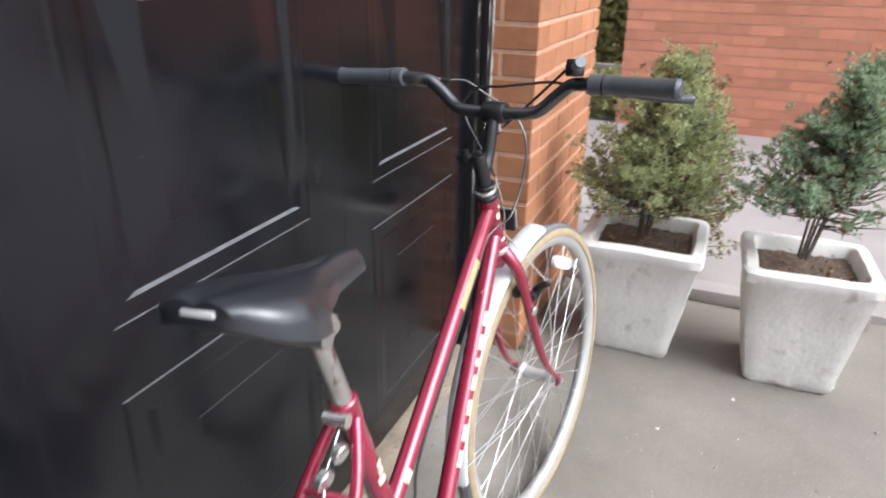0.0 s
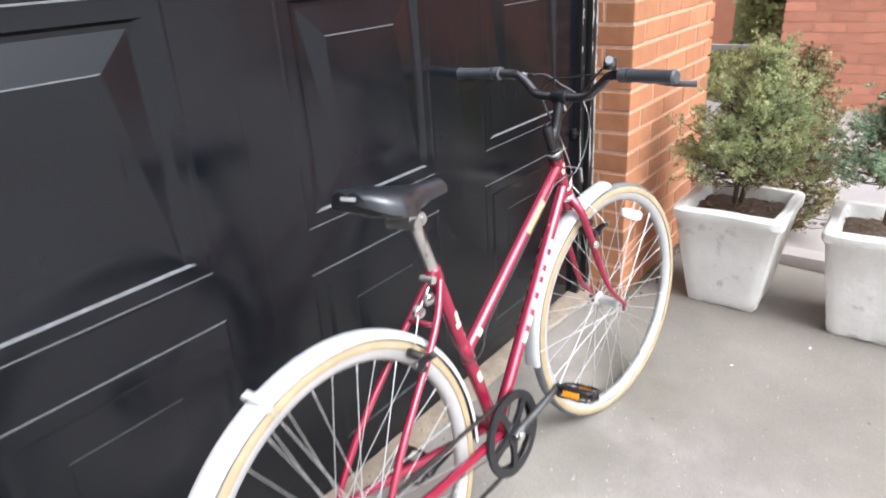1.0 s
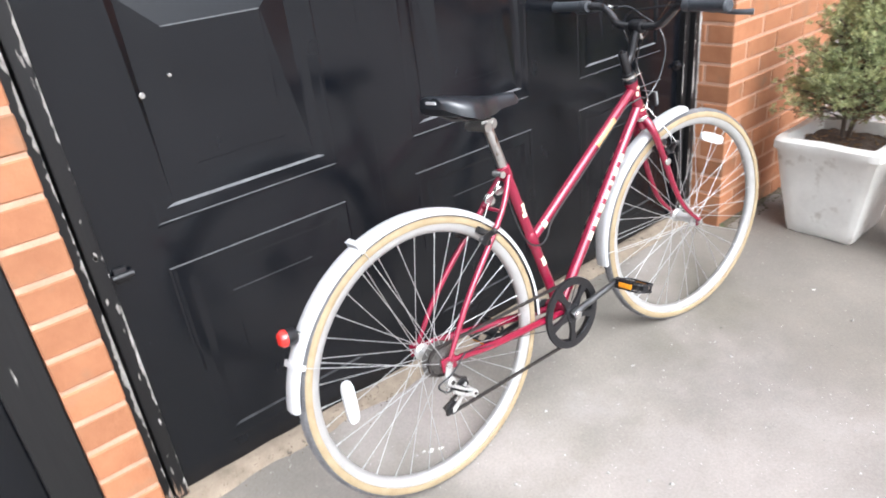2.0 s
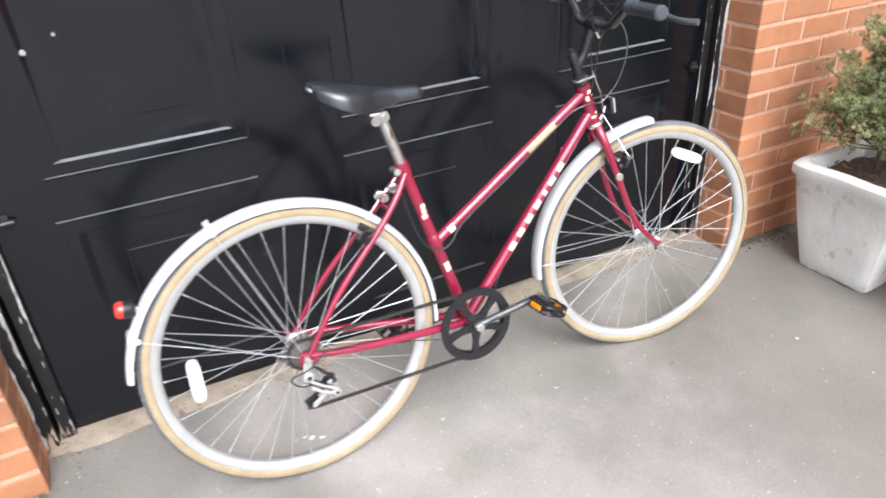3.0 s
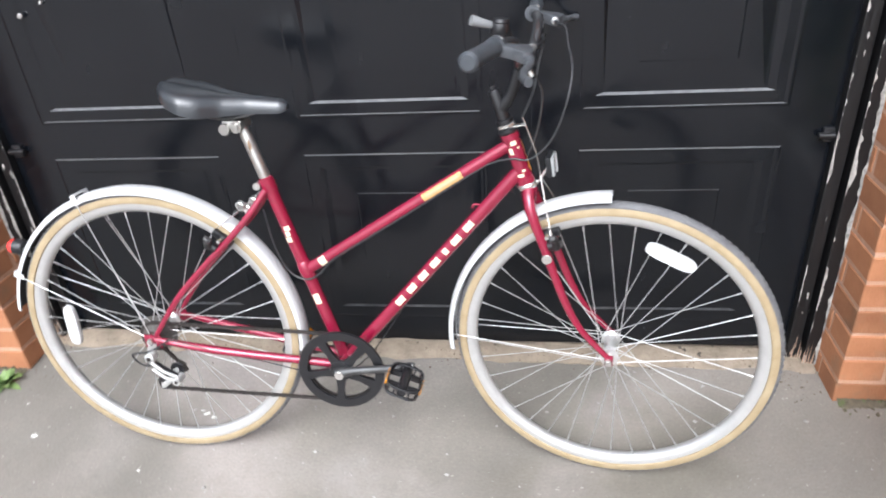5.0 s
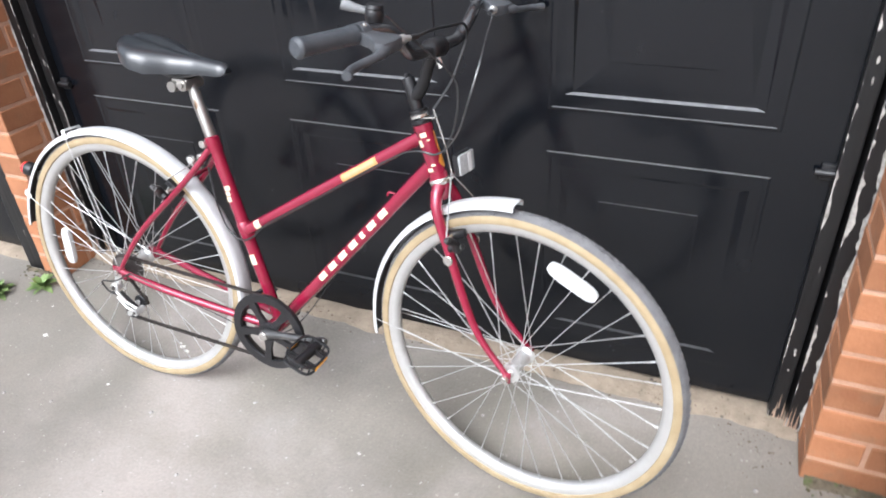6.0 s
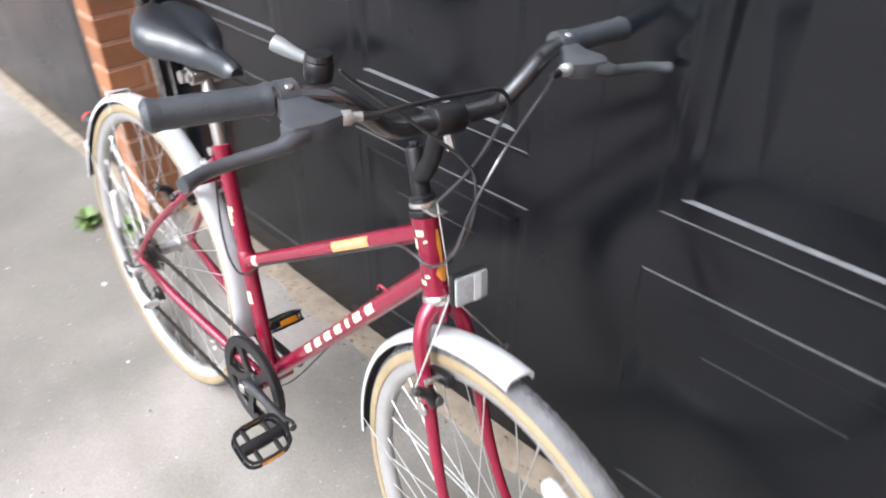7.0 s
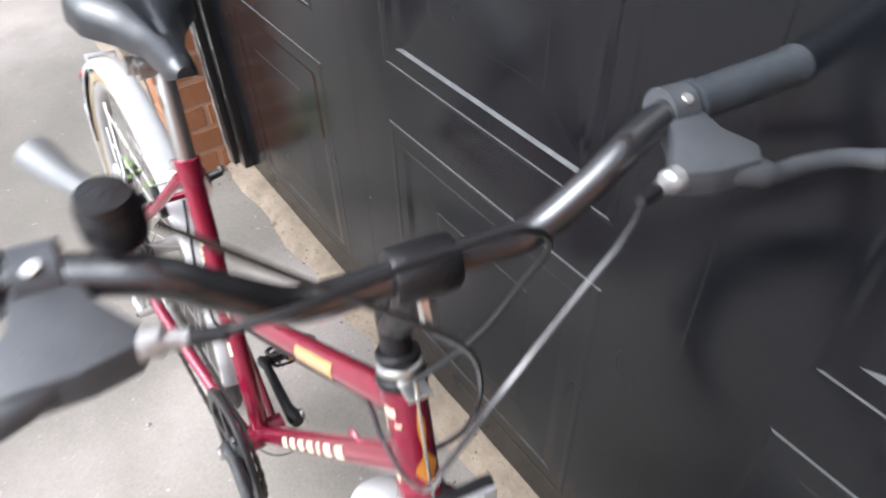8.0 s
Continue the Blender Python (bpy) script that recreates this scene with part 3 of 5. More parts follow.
def hedge():
    rng = random.Random(11)
    bm = bmesh.new()
    for k in range(9000):
        p = Vector((7.6 + rng.uniform(-0.25, 0.25), rng.uniform(-0.1, 1.0), rng.uniform(0.12, 2.6)))
        if noise.noise(p * 2.2) < -0.42:
            continue
        add_leaf(bm, p, Vector((rng.uniform(-1, 0.4), rng.uniform(-1, 1), rng.uniform(-0.4, 1))), 0.09, 0.028, rng)
    add_box(bm, (7.75, -0.15, 0.0), (7.95, 1.1, 2.6))
    for k in range(5200):   # low growth spilling towards the path
        x, y = rng.uniform(5.5, 7.12), rng.uniform(0.10, 1.5)
        p = Vector((x, y, -0.04 + rng.random() * (0.10 + 0.16 * max(0.0, noise.noise((x * 2.3, y * 2.3, 4.0)) + 0.5))))
        add_leaf(bm, p, Vector((rng.uniform(-1, 0.4), rng.uniform(-1, 1), rng.uniform(0.0, 1))), 0.075, 0.022, rng)
    ob = part("hedge", bm, M_HEDGE, smooth=False)
    tagged(ob, "olive green hedge beyond the path", "hedge", kind="stuff")
    kerb_far = part("hedge_kerb", box((7.18, -0.3, -0.2), (7.25, 1.8, 0.20), 0.015), M_PATH)
    tagged(kerb_far, "pale low concrete edging before the hedge", "kerb", kind="structure")


hedge()


# ---- planters ----
def planter(name, cx, cy, top, bottom, height, turn, label):
    z = ground_z(cx - 0.1, cy) - 0.002
    pot = thing(name, label, "planter", pose(cx, cy, z, 0, 0, turn), group="planters by the pier")
    bm = bmesh.new()
    t, b = top / 2, bottom / 2
    rings = [(b - 0.010, 0.0), (b, 0.010), (b + (t - b) * 0.05, height * 0.05), (b + (t - b) * 0.10, height * 0.10), (b + (t - b) * 0.16, height * 0.16), (b + (t - b) * 0.5, height * 0.5), (t - 0.012, height - 0.05), (t, height - 0.035), (t, height - 0.008), (t - 0.008, height), (t - 0.034, height),
             (t - 0.042, height - 0.010), (t - 0.052, height - 0.085)]
    loops = []
    seg = 16
    for h, zz in rings:
        loop = []
        for side in range(4):
            a, c = [((-1, -1), (1, -1)), ((1, -1), (1, 1)), ((1, 1), (-1, 1)), ((-1, 1), (-1, -1))][side]
            for k in range(seg):
                f = k / seg
                x, y = (a[0] + (c[0] - a[0]) * f) * h, (a[1] + (c[1] - a[1]) * f) * h
                r = max(abs(x), abs(y))
                corner = min(abs(x), abs(y)) / r
                shrink = 1 - 0.045 * max(0, corner - 0.8) / 0.2
                w = noise.noise((x * 9 + cx * 7, y * 9 + cy * 5, zz * 9)) * 0.004 + noise.noise((x * 37 + cx * 7, y * 37 + cy * 5, zz * 31)) * (0.0014 if zz > 0.06 else 0.006)
                loop.append(bm.verts.new((x * shrink + w, y * shrink + w, zz + w * 0.6)))
        loops.append(loop)
    n = 4 * seg
    for l0, l1 in zip(loops, loops[1:]):
        for k in range(n):
            bm.faces.new((l0[k], l0[(k + 1) % n], l1[(k + 1) % n], l1[k]))
    bm.faces.new(list(reversed(loops[0])))
    part("pot", solid(bm), M_PLANTER, pot)
    bm = bmesh.new()
    s = t - 0.046
    g = 14
    pts = [[bm.verts.new((-s + 2 * s * i / g, -s + 2 * s * j / g, height - 0.046 + 0.008 * noise.noise((i * 0.6 + cx, j * 0.6, cy)) + 0.007 * noise.noise((i * 2.1, j * 2.3, cy)))) for i in range(g + 1)] for j in range(g + 1)]
    for j in range(g):
        for i in range(g):
            bm.faces.new((pts[j][i], pts[j][i + 1], pts[j + 1][i + 1], pts[j + 1][i]))
    part("soil", bm, M_SOIL, pot, "dry brown potting soil")
    rng = random.Random(int(-cy * 100))
    bm = bmesh.new()
    for k in range(120):
        p = Vector((rng.uniform(-s, s) * 0.95, rng.uniform(-s, s) * 0.95, height - 0.040))
        add_leaf(bm, p, Vector((rng.uniform(-1, 1), rng.uniform(-1, 1), rng.uniform(0, 0.5))), rng.uniform(0.01, 0.03), rng.uniform(0.002, 0.005), rng)
    tagged(part("leaf_litter", bm, M_LEAF_DRY, pot, "dry needle litter on the soil", smooth=False), kind="stuff")
    return pot


planter("planter", 1.940, -0.512, 0.388, 0.250, 0.40, 0.0, "white painted square concrete planter, tapering, stained at its foot")
planter("planter", 1.940, -0.998, 0.372, 0.250, 0.40, 2.0, "chipped white concrete planter, stained grey at its foot")


def shrub(name, cx, cy, base, top, rx, ry, seed, lean, limbs, label, trunks, bare, leaf, dry_share=0.05, open_side=None, group="conifers in planters"):
    """A small conifer: stems, rising limbs, and feathery scale sprays along their outer ends."""
    rng = random.Random(seed)
    tree = thing(name, label, "shrub", pose(cx, cy, base), group=group)
    h = top - base
    bm = bmesh.new()
    runs = []
    for k in range(trunks):
        a = 6.28 * k / trunks + rng.uniform(-0.5, 0.5)
        off = Vector((math.cos(a), math.sin(a), 0)) * 0.014
        stem = curve([off, off * 2.0 + Vector((lean[0] * 0.3, lean[1] * 0.3, h * 0.3)), off * 3.0 + Vector((lean[0] * 0.7, lean[1] * 0.7, h * 0.6)), off * 1.6 + Vector((lean[0], lean[1], h * rng.uniform(0.86, 0.97)))], 6)
        add_tube(bm, stem, [(0.024 / trunks) * (1 - 0.85 * i / (len(stem) - 1)) for i in range(len(stem))], 7)
        for j in range(limbs // trunks):
            f = rng.uniform(bare, 1.0) ** 0.9
            p = stem[min(len(stem) - 1, int(f * (len(stem) - 1)))]
            b = rng.uniform(0, 6.28)
            w = min(1.0, 0.35 + (f - bare) / 0.16) * (1.0 - f) ** 0.64 + 0.09
            w *= 0.50 + 0.62 * rng.random()
            if noise.noise((math.cos(b) * 1.7 + seed, math.sin(b) * 1.7, f * 3.5)) < -0.22:
                w *= 0.55
            out = Vector((math.cos(b) * rx * w, math.sin(b) * ry * w, 0))
            rise = h * rng.uniform(0.05, 0.16)
            tip = p + out + Vector((0, 0, rise))
            mid = p + out * 0.55 + Vector((0, 0, rise * 0.25))
            add_tube(bm, [p, mid, tip], [0.0032, 0.0022, 0.001], 4)
            if open_side and f < 0.52 and out.normalized().dot(Vector(open_side)) > 0.3 and rng.random() < 0.8:
                continue   # a bare twig
            runs.append((p, mid, tip, w))
    part("stem", bm, M_BARK, tree, "grey-brown twiggy stems")
    green, brown = bmesh.new(), bmesh.new()
    for p, mid, tip, w in runs:
        d = tip - mid
        n = int(6 + 72 * d.length)
        for q in range(n):
            f = rng.random() ** 0.75
            c = mid + d * (f * 1.08) if rng.random() < 0.85 else p + (mid - p) * rng.uniform(0.45, 1)
            c = c + Vector((rng.gauss(0, 0.014), rng.gauss(0, 0.014), rng.gauss(0, 0.012)))
            inner = (c.x ** 2 / rx ** 2 + c.y ** 2 / ry ** 2) < 0.16 and c.z < h * 0.55 or c.z < h * 0.24
            dry = rng.random() < (max(0.45, dry_share) if inner else dry_share)
            axis = (Vector((rng.gauss(0, 0.6), rng.gauss(0, 0.6), rng.gauss(0.6, 0.5))) + d.normalized() * 0.8).normalized()
            size = rng.uniform(0.010, 0.019)
            for k in range(15):
                v = (axis * 0.9 + Vector((rng.gauss(0, 0.62), rng.gauss(0, 0.62), rng.gauss(0, 0.62)))).normalized()
                add_leaf(brown if dry else green, c + v * size * rng.uniform(0.0, 0.5), v, size * rng.uniform(0.6, 1.15), rng.uniform(0.0014, 0.0026), rng)
    tagged(part("foliage", green, leaf, tree, "scale foliage in feathery sprays", smooth=False), kind="stuff")
    tagged(part("dry_foliage", brown, M_LEAF_DRY, tree, "browned dry inner foliage", smooth=False), kind="stuff")


shrub("conifer_shrub", 1.950, -0.504, 0.33, 0.890, 0.270, 0.285, 3, (0.0, -0.05), 400, "bushy yellowish green dwarf conifer growing in a white planter", 4, 0.14, M_LEAF)
shrub("conifer_shrub", 1.960, -0.985, 0.33, 0.900, 0.260, 0.275, 8, (0.02, -0.075), 330, "blue-green dwarf conifer with bare lower twigs in a white planter", 5, 0.22, M_LEAF_BLUE, 0.06, (0.0, -1.0, 0.0))
shrub("ground_shrub", 2.66, -0.54, -0.04, 0.76, 0.24, 0.30, 21, (0.0, -0.03), 300, "half-dried olive brown shrub growing from the ground behind a planter", 3, 0.04, M_LEAF, 0.5, None, "")


def weed(cx, cy, seed, size):
    rng = random.Random(seed)
    w = thing("weed", "small green weed growing at the foot of the pier", "weed", pose(cx, cy, ground_z(cx, cy)), group="weeds")
    for k in range(60):
        a = rng.uniform(0, 6.28)
        d = Vector((math.cos(a), math.sin(a), rng.uniform(0.3, 2.2))).normalized()
        L = size * rng.uniform(0.5, 1.25)
        bm = bmesh.new()
        side = Vector((-d.y, d.x, 0)).normalized()
        rows = []
        for i in range(6):
            f = i / 5
            c = d * L * f + Vector((0, 0, -0.35 * L * f * f))
            wd = L * 0.16 * math.sin(math.pi * min(0.97, 0.08 + 0.9 * f))
            rows.append([bm.verts.new(c - side * wd + Vector((0, 0, 0.15 * wd))), bm.verts.new(c), bm.verts.new(c + side * wd + Vector((0, 0, 0.15 * wd)))])
        for r0, r1 in zip(rows, rows[1:]):
            for j in range(2):
                bm.faces.new((r0[j], r0[j + 1], r1[j + 1], r1[j]))
        part("leaf", bm, M_WEED, w)


weed(-0.66, -0.24, 1, 0.06)
weed(-0.79, -0.32, 2, 0.07)


# ---- the bicycle ----
WHEEL_R = 0.352
AXLE_Z = 0.3340
REAR = Vector((0.0015, 0, AXLE_Z))
FRONT = Vector((1.0620, 0, AXLE_Z))
BB = Vector((0.451, 0, 0.266))
SEAT_TOP = Vector((0.312, 0, 0.716))
HEAD_TOP = Vector((0.833, 0, 0.817))
HEAD_BOT = Vector((0.870, 0, 0.714))
STEER = -9.4      # degrees: the front wheel is turned a little to its right
BAR_TURN = -9.4   # the handlebar follows it
LEAN_POSE = pose(-0.0088, -0.4065, -0.0215, 0, 0, -0.37) @ pose(0, 0, 0, -6.57, 0, 0) @ pose(0, 0, 0, 0, 1.22, 0)
bike = thing("bicycle", "red step-through bicycle with white mudguards leaning on a garage door", "bicycle", LEAN_POSE)

head_axis = (HEAD_TOP - HEAD_BOT).normalized()


def steered(degrees):
    return Matrix.Translation(HEAD_BOT) @ Matrix.Rotation(radians(degrees), 4, head_axis) @ Matrix.Translation(-HEAD_BOT)


ST = steered(STEER)
BT = steered(BAR_TURN)


def sub(name, parent, m=None):
    """A node part that bundles its own pieces."""
    ob = new(name)
    ob.parent = parent
    if m is not None:
        ob.matrix_local = m
    ob.empty_display_size = 0.05
    return ob


def fpart(name, bm, material, parent, label="", m=None, smooth=True):
    if m is not None:
        bmesh.ops.transform(bm, matrix=m, verts=bm.verts[:])
    return part(name, bm, material, parent, label, smooth)


# frame tubes
def build_frame():
    seat_low = SEAT_TOP + (BB - SEAT_TOP) * 0.985
    fpart("seat_tube", tube([seat_low, SEAT_TOP], 0.0145, 20), M_RED, bike)
    on_seat = SEAT_TOP + (BB - SEAT_TOP) * 0.480
    fpart("top_tube", tube([on_seat, HEAD_TOP + (HEAD_BOT - HEAD_TOP) * 0.20], 0.0135, 20), M_RED, bike)
    fpart("down_tube", tube([BB, HEAD_TOP + (HEAD_BOT - HEAD_TOP) * 0.72], 0.0150, 20), M_RED, bike)
    bm = tube([HEAD_BOT, HEAD_BOT + head_axis * 0.012, HEAD_BOT + head_axis * 0.013, HEAD_TOP - head_axis * 0.013, HEAD_TOP - head_axis * 0.012, HEAD_TOP], [0.0195, 0.0195, 0.0175, 0.0175, 0.0195, 0.0195], 22)
    fpart("head_tube", bm, M_RED, bike)
    fpart("bottom_bracket_shell", tube([BB + Vector((0, -0.036, 0)), BB + Vector((0, 0.036, 0))], 0.021, 22), M_RED, bike)
    # lug collars where tubes meet
    d = (BB - SEAT_TOP).normalized()
    fpart("seat_lug", tube([on_seat - d * 0.024, on_seat - d * 0.020, on_seat + d * 0.018, on_seat + d * 0.024], [0.0146, 0.0168, 0.0168, 0.0146], 20), M_RED, bike)
    fpart("seat_collar", tube([SEAT_TOP - d * 0.004, SEAT_TOP - d * 0.002, SEAT_TOP + d * 0.026, SEAT_TOP + d * 0.034], [0.0150, 0.0172, 0.0172, 0.0146], 20), M_RED, bike)
    for s in (-1, 1):
        end = REAR + Vector((0.010, s * 0.063, 0.004))
        fpart("chain_stay", tube(curve([BB + Vector((-0.012, s * 0.022, 0)), BB + Vector((-0.10, s * 0.033, 0.014)), BB + Vector((-0.30, s * 0.055, 0.045)), end], 6), [0.0105] * 14 + [0.0095, 0.0088, 0.008, 0.0072, 0.0065], 14), M_RED, bike)
        top = SEAT_TOP + Vector((0.002, s * 0.014, -0.022))
        fpart("seat_stay", tube(curve([top, SEAT_TOP + Vector((-0.06, s * 0.036, -0.10)), REAR + Vector((0.10, s * 0.055, 0.13)), end + Vector((0, 0, 0.004))], 6), [0.0078] * 14 + [0.0075, 0.007, 0.0066, 0.006, 0.0055], 14), M_RED, bike)
        bm = bmesh.new()
        add_box(bm, (REAR.x - 0.016, s * 0.063 - 0.0025, REAR.z - 0.018), (REAR.x + 0.026, s * 0.063 + 0.0025, REAR.z + 0.016), 0.002)
        fpart("rear_dropout", bm, M_RED, bike)
        fpart("axle_nut", disc(REAR + Vector((0, s * 0.070, 0)), 0.009, 0.010, segs=6), M_STEEL, bike, "dull chrome axle nut")
        fpart("stay_bridge", tube([SEAT_TOP + Vector((-0.055, -0.035, -0.092)), SEAT_TOP + Vector((-0.055, 0.035, -0.092))], 0.0055, 10), M_RED, bike) if s < 0 else None
    # seat binder bolt and its ears
    bm = tube([SEAT_TOP + Vector((-0.017, -0.016, -0.014)), SEAT_TOP + Vector((-0.017, 0.016, -0.014))], 0.0085, 12)
    fpart("binder_bolt", bm, M_STEEL, bike, "chrome seat binder bolt")
    for p in ((-0.030, -0.006, -0.050), (-0.052, 0.004, -0.072), (-0.064, -0.004, -0.062)):
        fpart("brake_yoke", disc(SEAT_TOP + Vector(p), 0.0125, 0.012, axis=(0.2, 1, 0.3), segs=10), M_STEEL, bike, "steel brake yoke nut")
    fpart("brake_wire", tube([SEAT_TOP + Vector((-0.017, 0.0, -0.03)), SEAT_TOP + Vector((-0.058, 0.0, -0.066)), SEAT_TOP + Vector((-0.115, -0.030, -0.105))], 0.0014, 6), M_STEEL, bike, "thin bright brake wire")
    # small braze-on cable hook and shifter boss on the down tube
    q = BB + (HEAD_BOT - BB) * 0.80 + Vector((-0.006, 0, 0.022))
    fpart("cable_stop", tube(curve([q, q + Vector((-0.004, -0.004, 0.016)), q + Vector((-0.018, -0.006, 0.020)), q + Vector((-0.022, -0.006, 0.012))], 4), 0.0026, 8), M_RED, bike)


build_frame()


def tube_patch(a, b, radius, t0, t1, mid, half, n=6, out=0.0006):
    """A curved patch lying on a tube from a to b, between t0 and t1 along it, about the angle mid."""
    bm = bmesh.new()
    a, b = Vector(a), Vector(b)
    d = (b - a).normalized()
    side = Vector((0, -1, 0))
    up = d.cross(side).normalized()
    if up.z < 0:
        up = -up
    rows = []
    for t in (t0, (t0 + t1) / 2, t1):
        p = a + (b - a) * t
        rows.append([bm.verts.new(p + (side * math.cos(g) + up * math.sin(g)) * (radius + out)) for g in (radians(mid - half + 2 * half * k / n) for k in range(n + 1))])
    for r0, r1 in zip(rows, rows[1:]):
        for k in range(n):
            bm.faces.new((r0[k], r0[k + 1], r1[k + 1], r1[k]))
    return bm


def build_transfers():
    """The maker's marks as plain cream and gold shapes on the tubes."""
    low, high = BB, HEAD_TOP + (HEAD_BOT - HEAD_TOP) * 0.72
    for side_sign in (1, -1):
        t = 0.335
        for k in range(7):
            w = 0.040 if k != 4 else 0.020
            bm = tube_patch(low, high, 0.0150, t, t + w, 10, 27)
            if side_sign < 0:
                bmesh.ops.scale(bm, vec=(1, -1, 1), verts=bm.verts[:])
            fpart("transfer_block", solid(bm), M_CREAM, bike, "plain cream transfer block")
            t += w + 0.027
    on_seat = SEAT_TOP + (BB - SEAT_TOP) * 0.480
    tt_end = HEAD_TOP + (HEAD_BOT - HEAD_TOP) * 0.20
    fpart("transfer_strip", tube_patch(on_seat, tt_end, 0.0135, 0.60, 0.78, 10, 34), M_GOLD, bike, "gold and cream transfer strip")
    fpart("transfer_strip", tube_patch(on_seat, tt_end, 0.0137, 0.615, 0.765, 10, 16), M_TAN, bike, "tan transfer bar")
    fpart("transfer_ring", tube_patch(on_seat, tt_end, 0.0135, 0.080, 0.112, 6, 44), M_CREAM, bike, "cream transfer spot")
    for t0, t1, mid, half, m in ((0.235, 0.258, 14, 24, M_CREAM), (0.262, 0.285, 4, 20, M_CREAM), (0.290, 0.315, -8, 26, M_CREAM), (0.600, 0.655, 4, 28, M_CREAM)):
        fpart("transfer_band", tube_patch(SEAT_TOP, BB, 0.0145, t0, t1, mid, half), m, bike, "small pale transfer mark")
    for t0, t1, mid, half in ((0.16, 0.22, -14, 20), (0.25, 0.29, 16, 12), (0.62, 0.74, -22, 14), (0.78, 0.86, 10, 20), (0.70, 0.73, 32, 10)):
        fpart("transfer_mark", tube_patch(HEAD_BOT, HEAD_TOP, 0.0175, t0, t1, mid, half), M_CREAM, bike, "small pale head transfer mark")
    # head badge: a gold shape on the front of the head tube
    bm = bmesh.new()
    fwd = Vector((head_axis.z, 0, -head_axis.x)).normalized()
    side = Vector((0, 1, 0))
    rows = []
    for k in range(13):
        f = k / 12
        p = HEAD_BOT + head_axis * (0.020 + 0.072 * f)
        hw = radians(30 * math.exp(-((f - 0.18) / 0.13) ** 2) + 5 + 7 * math.exp(-((f - 0.72) / 0.2) ** 2))
        rows.append([bm.verts.new(p + (fwd * math.cos(g) + side * math.sin(g)) * 0.0183) for g in (-hw, -hw / 2, 0, hw / 2, hw)])
    for r0, r1 in zip(rows, rows[1:]):
        for j in range(4):
            bm.faces.new((r0[j], r0[j + 1], r1[j + 1], r1[j]))
    fpart("head_badge", solid(bm), M_ORANGE, bike, "orange head badge shape")


build_transfers()


# wheels
def build_wheel(name, centre, m, seed, reflector_angle, reflector_r, label):
    wheel = sub(name, bike)
    tagged(wheel, label)
    R = WHEEL_R
    tw = 0.0180
    rr = R - 0.0205
    prof = []
    for k in range(13):
        a = radians(-58 + 116 * k / 12)
        prof.append((rr + tw * math.cos(a) * 1.05, tw * math.sin(a)))
    inner = [(rr + 0.002, tw * 0.62), (rr + 0.002, -tw * 0.62)]
    fpart("tyre_tread", lathe(prof + inner, centre, segs=96), M_TREAD, wheel, "grey-black tyre tread", m)
    for s in (-1, 1):
        arc = [(rr + (tw + 0.0006) * math.cos(a) * 1.05, s * (tw + 0.0006) * math.sin(a)) for a in (radians(g) for g in (59, 66, 74, 82, 90, 99, 108))]
        fpart("tyre_sidewall", lathe(arc + [(arc[-1][0] - 0.002, arc[-1][1] - s * 0.006), (rr + 0.006, s * 0.009)], centre, segs=96), M_GUM, wheel, "tan gum tyre sidewall", m)
    # knobs of the tread in three staggered rows
    bm = bmesh.new()
    for k in range(132):
        for row, (g, half) in enumerate(((-46, 0.0030), (0, 0.0036), (46, 0.0030))):
            a = 2 * math.pi * (k + 0.5 * (row % 2)) / 132
            e = radians(g)
            rad = rr + (tw + 0.0001) * math.cos(e) * 1.05
            spin = Matrix.Translation(centre) @ Matrix.Rotation(-a, 4, "Y") @ Matrix.Translation((rad, tw * math.sin(e), 0)) @ Matrix.Rotation(e, 4, "Z")
            add_box(bm, (-0.001, -half, -0.0046), (0.0011, half, 0.0046), 0.0, spin)
    knobs = fpart("tread_pattern", bm, M_TREAD, wheel, "small worn tread knobs", m, smooth=False)
    tagged(knobs, kind="stuff")
    rim = [(rr - 0.004, -0.0145), (rr - 0.006, -0.0150), (rr - 0.019, -0.0135), (rr - 0.0265, -0.009), (rr - 0.0295, 0), (rr - 0.0265, 0.009), (rr - 0.019, 0.0135), (rr - 0.006, 0.0150), (rr - 0.004, 0.0145), (rr - 0.010, 0.008), (rr - 0.010, -0.008)]
    fpart("rim", lathe(rim, centre, segs=96), M_RIM, wheel, "bright alloy rim", m)
    hw = 0.034
    hub = [(0.0001, -hw - 0.014), (0.008, -hw - 0.014), (0.009, -hw - 0.004), (0.021, -hw - 0.003), (0.021, -hw + 0.001), (0.015, -hw + 0.006), (0.0135, 0), (0.015, hw - 0.006), (0.021, hw - 0.001), (0.021, hw + 0.003), (0.009, hw + 0.004), (0.008, hw + 0.014), (0.0001, hw + 0.014)]
    fpart("hub", lathe(hub, centre, segs=24, closed=False), M_ALLOY, wheel, "dull alloy hub", m)
    rng = random.Random(seed)
    start = rng.uniform(0, 0.3)
    for k in range(36):
        side = 1 if k % 2 else -1
        rim_a = start + 2 * math.pi * k / 36
        swing = radians(62) * (1 if (k // 2) % 2 else -1)
        hub_a = rim_a + swing
        a = centre + Vector((math.cos(hub_a) * 0.0185, side * hw, math.sin(hub_a) * 0.0185))
        b = centre + Vector((math.cos(rim_a) * (rr - 0.029), side * 0.003, math.sin(rim_a) * (rr - 0.029)))
        n = a + (b - a) * 0.955
        fpart("spoke", tube([a, n, n, b], [0.00095, 0.00095, 0.0017, 0.0017], 5), M_SPOKE, wheel, "", m)
    # bar reflector clipped between the spokes, tangential
    a = radians(reflector_angle)
    c = centre + Vector((math.cos(a) * reflector_r, -0.010, math.sin(a) * reflector_r))
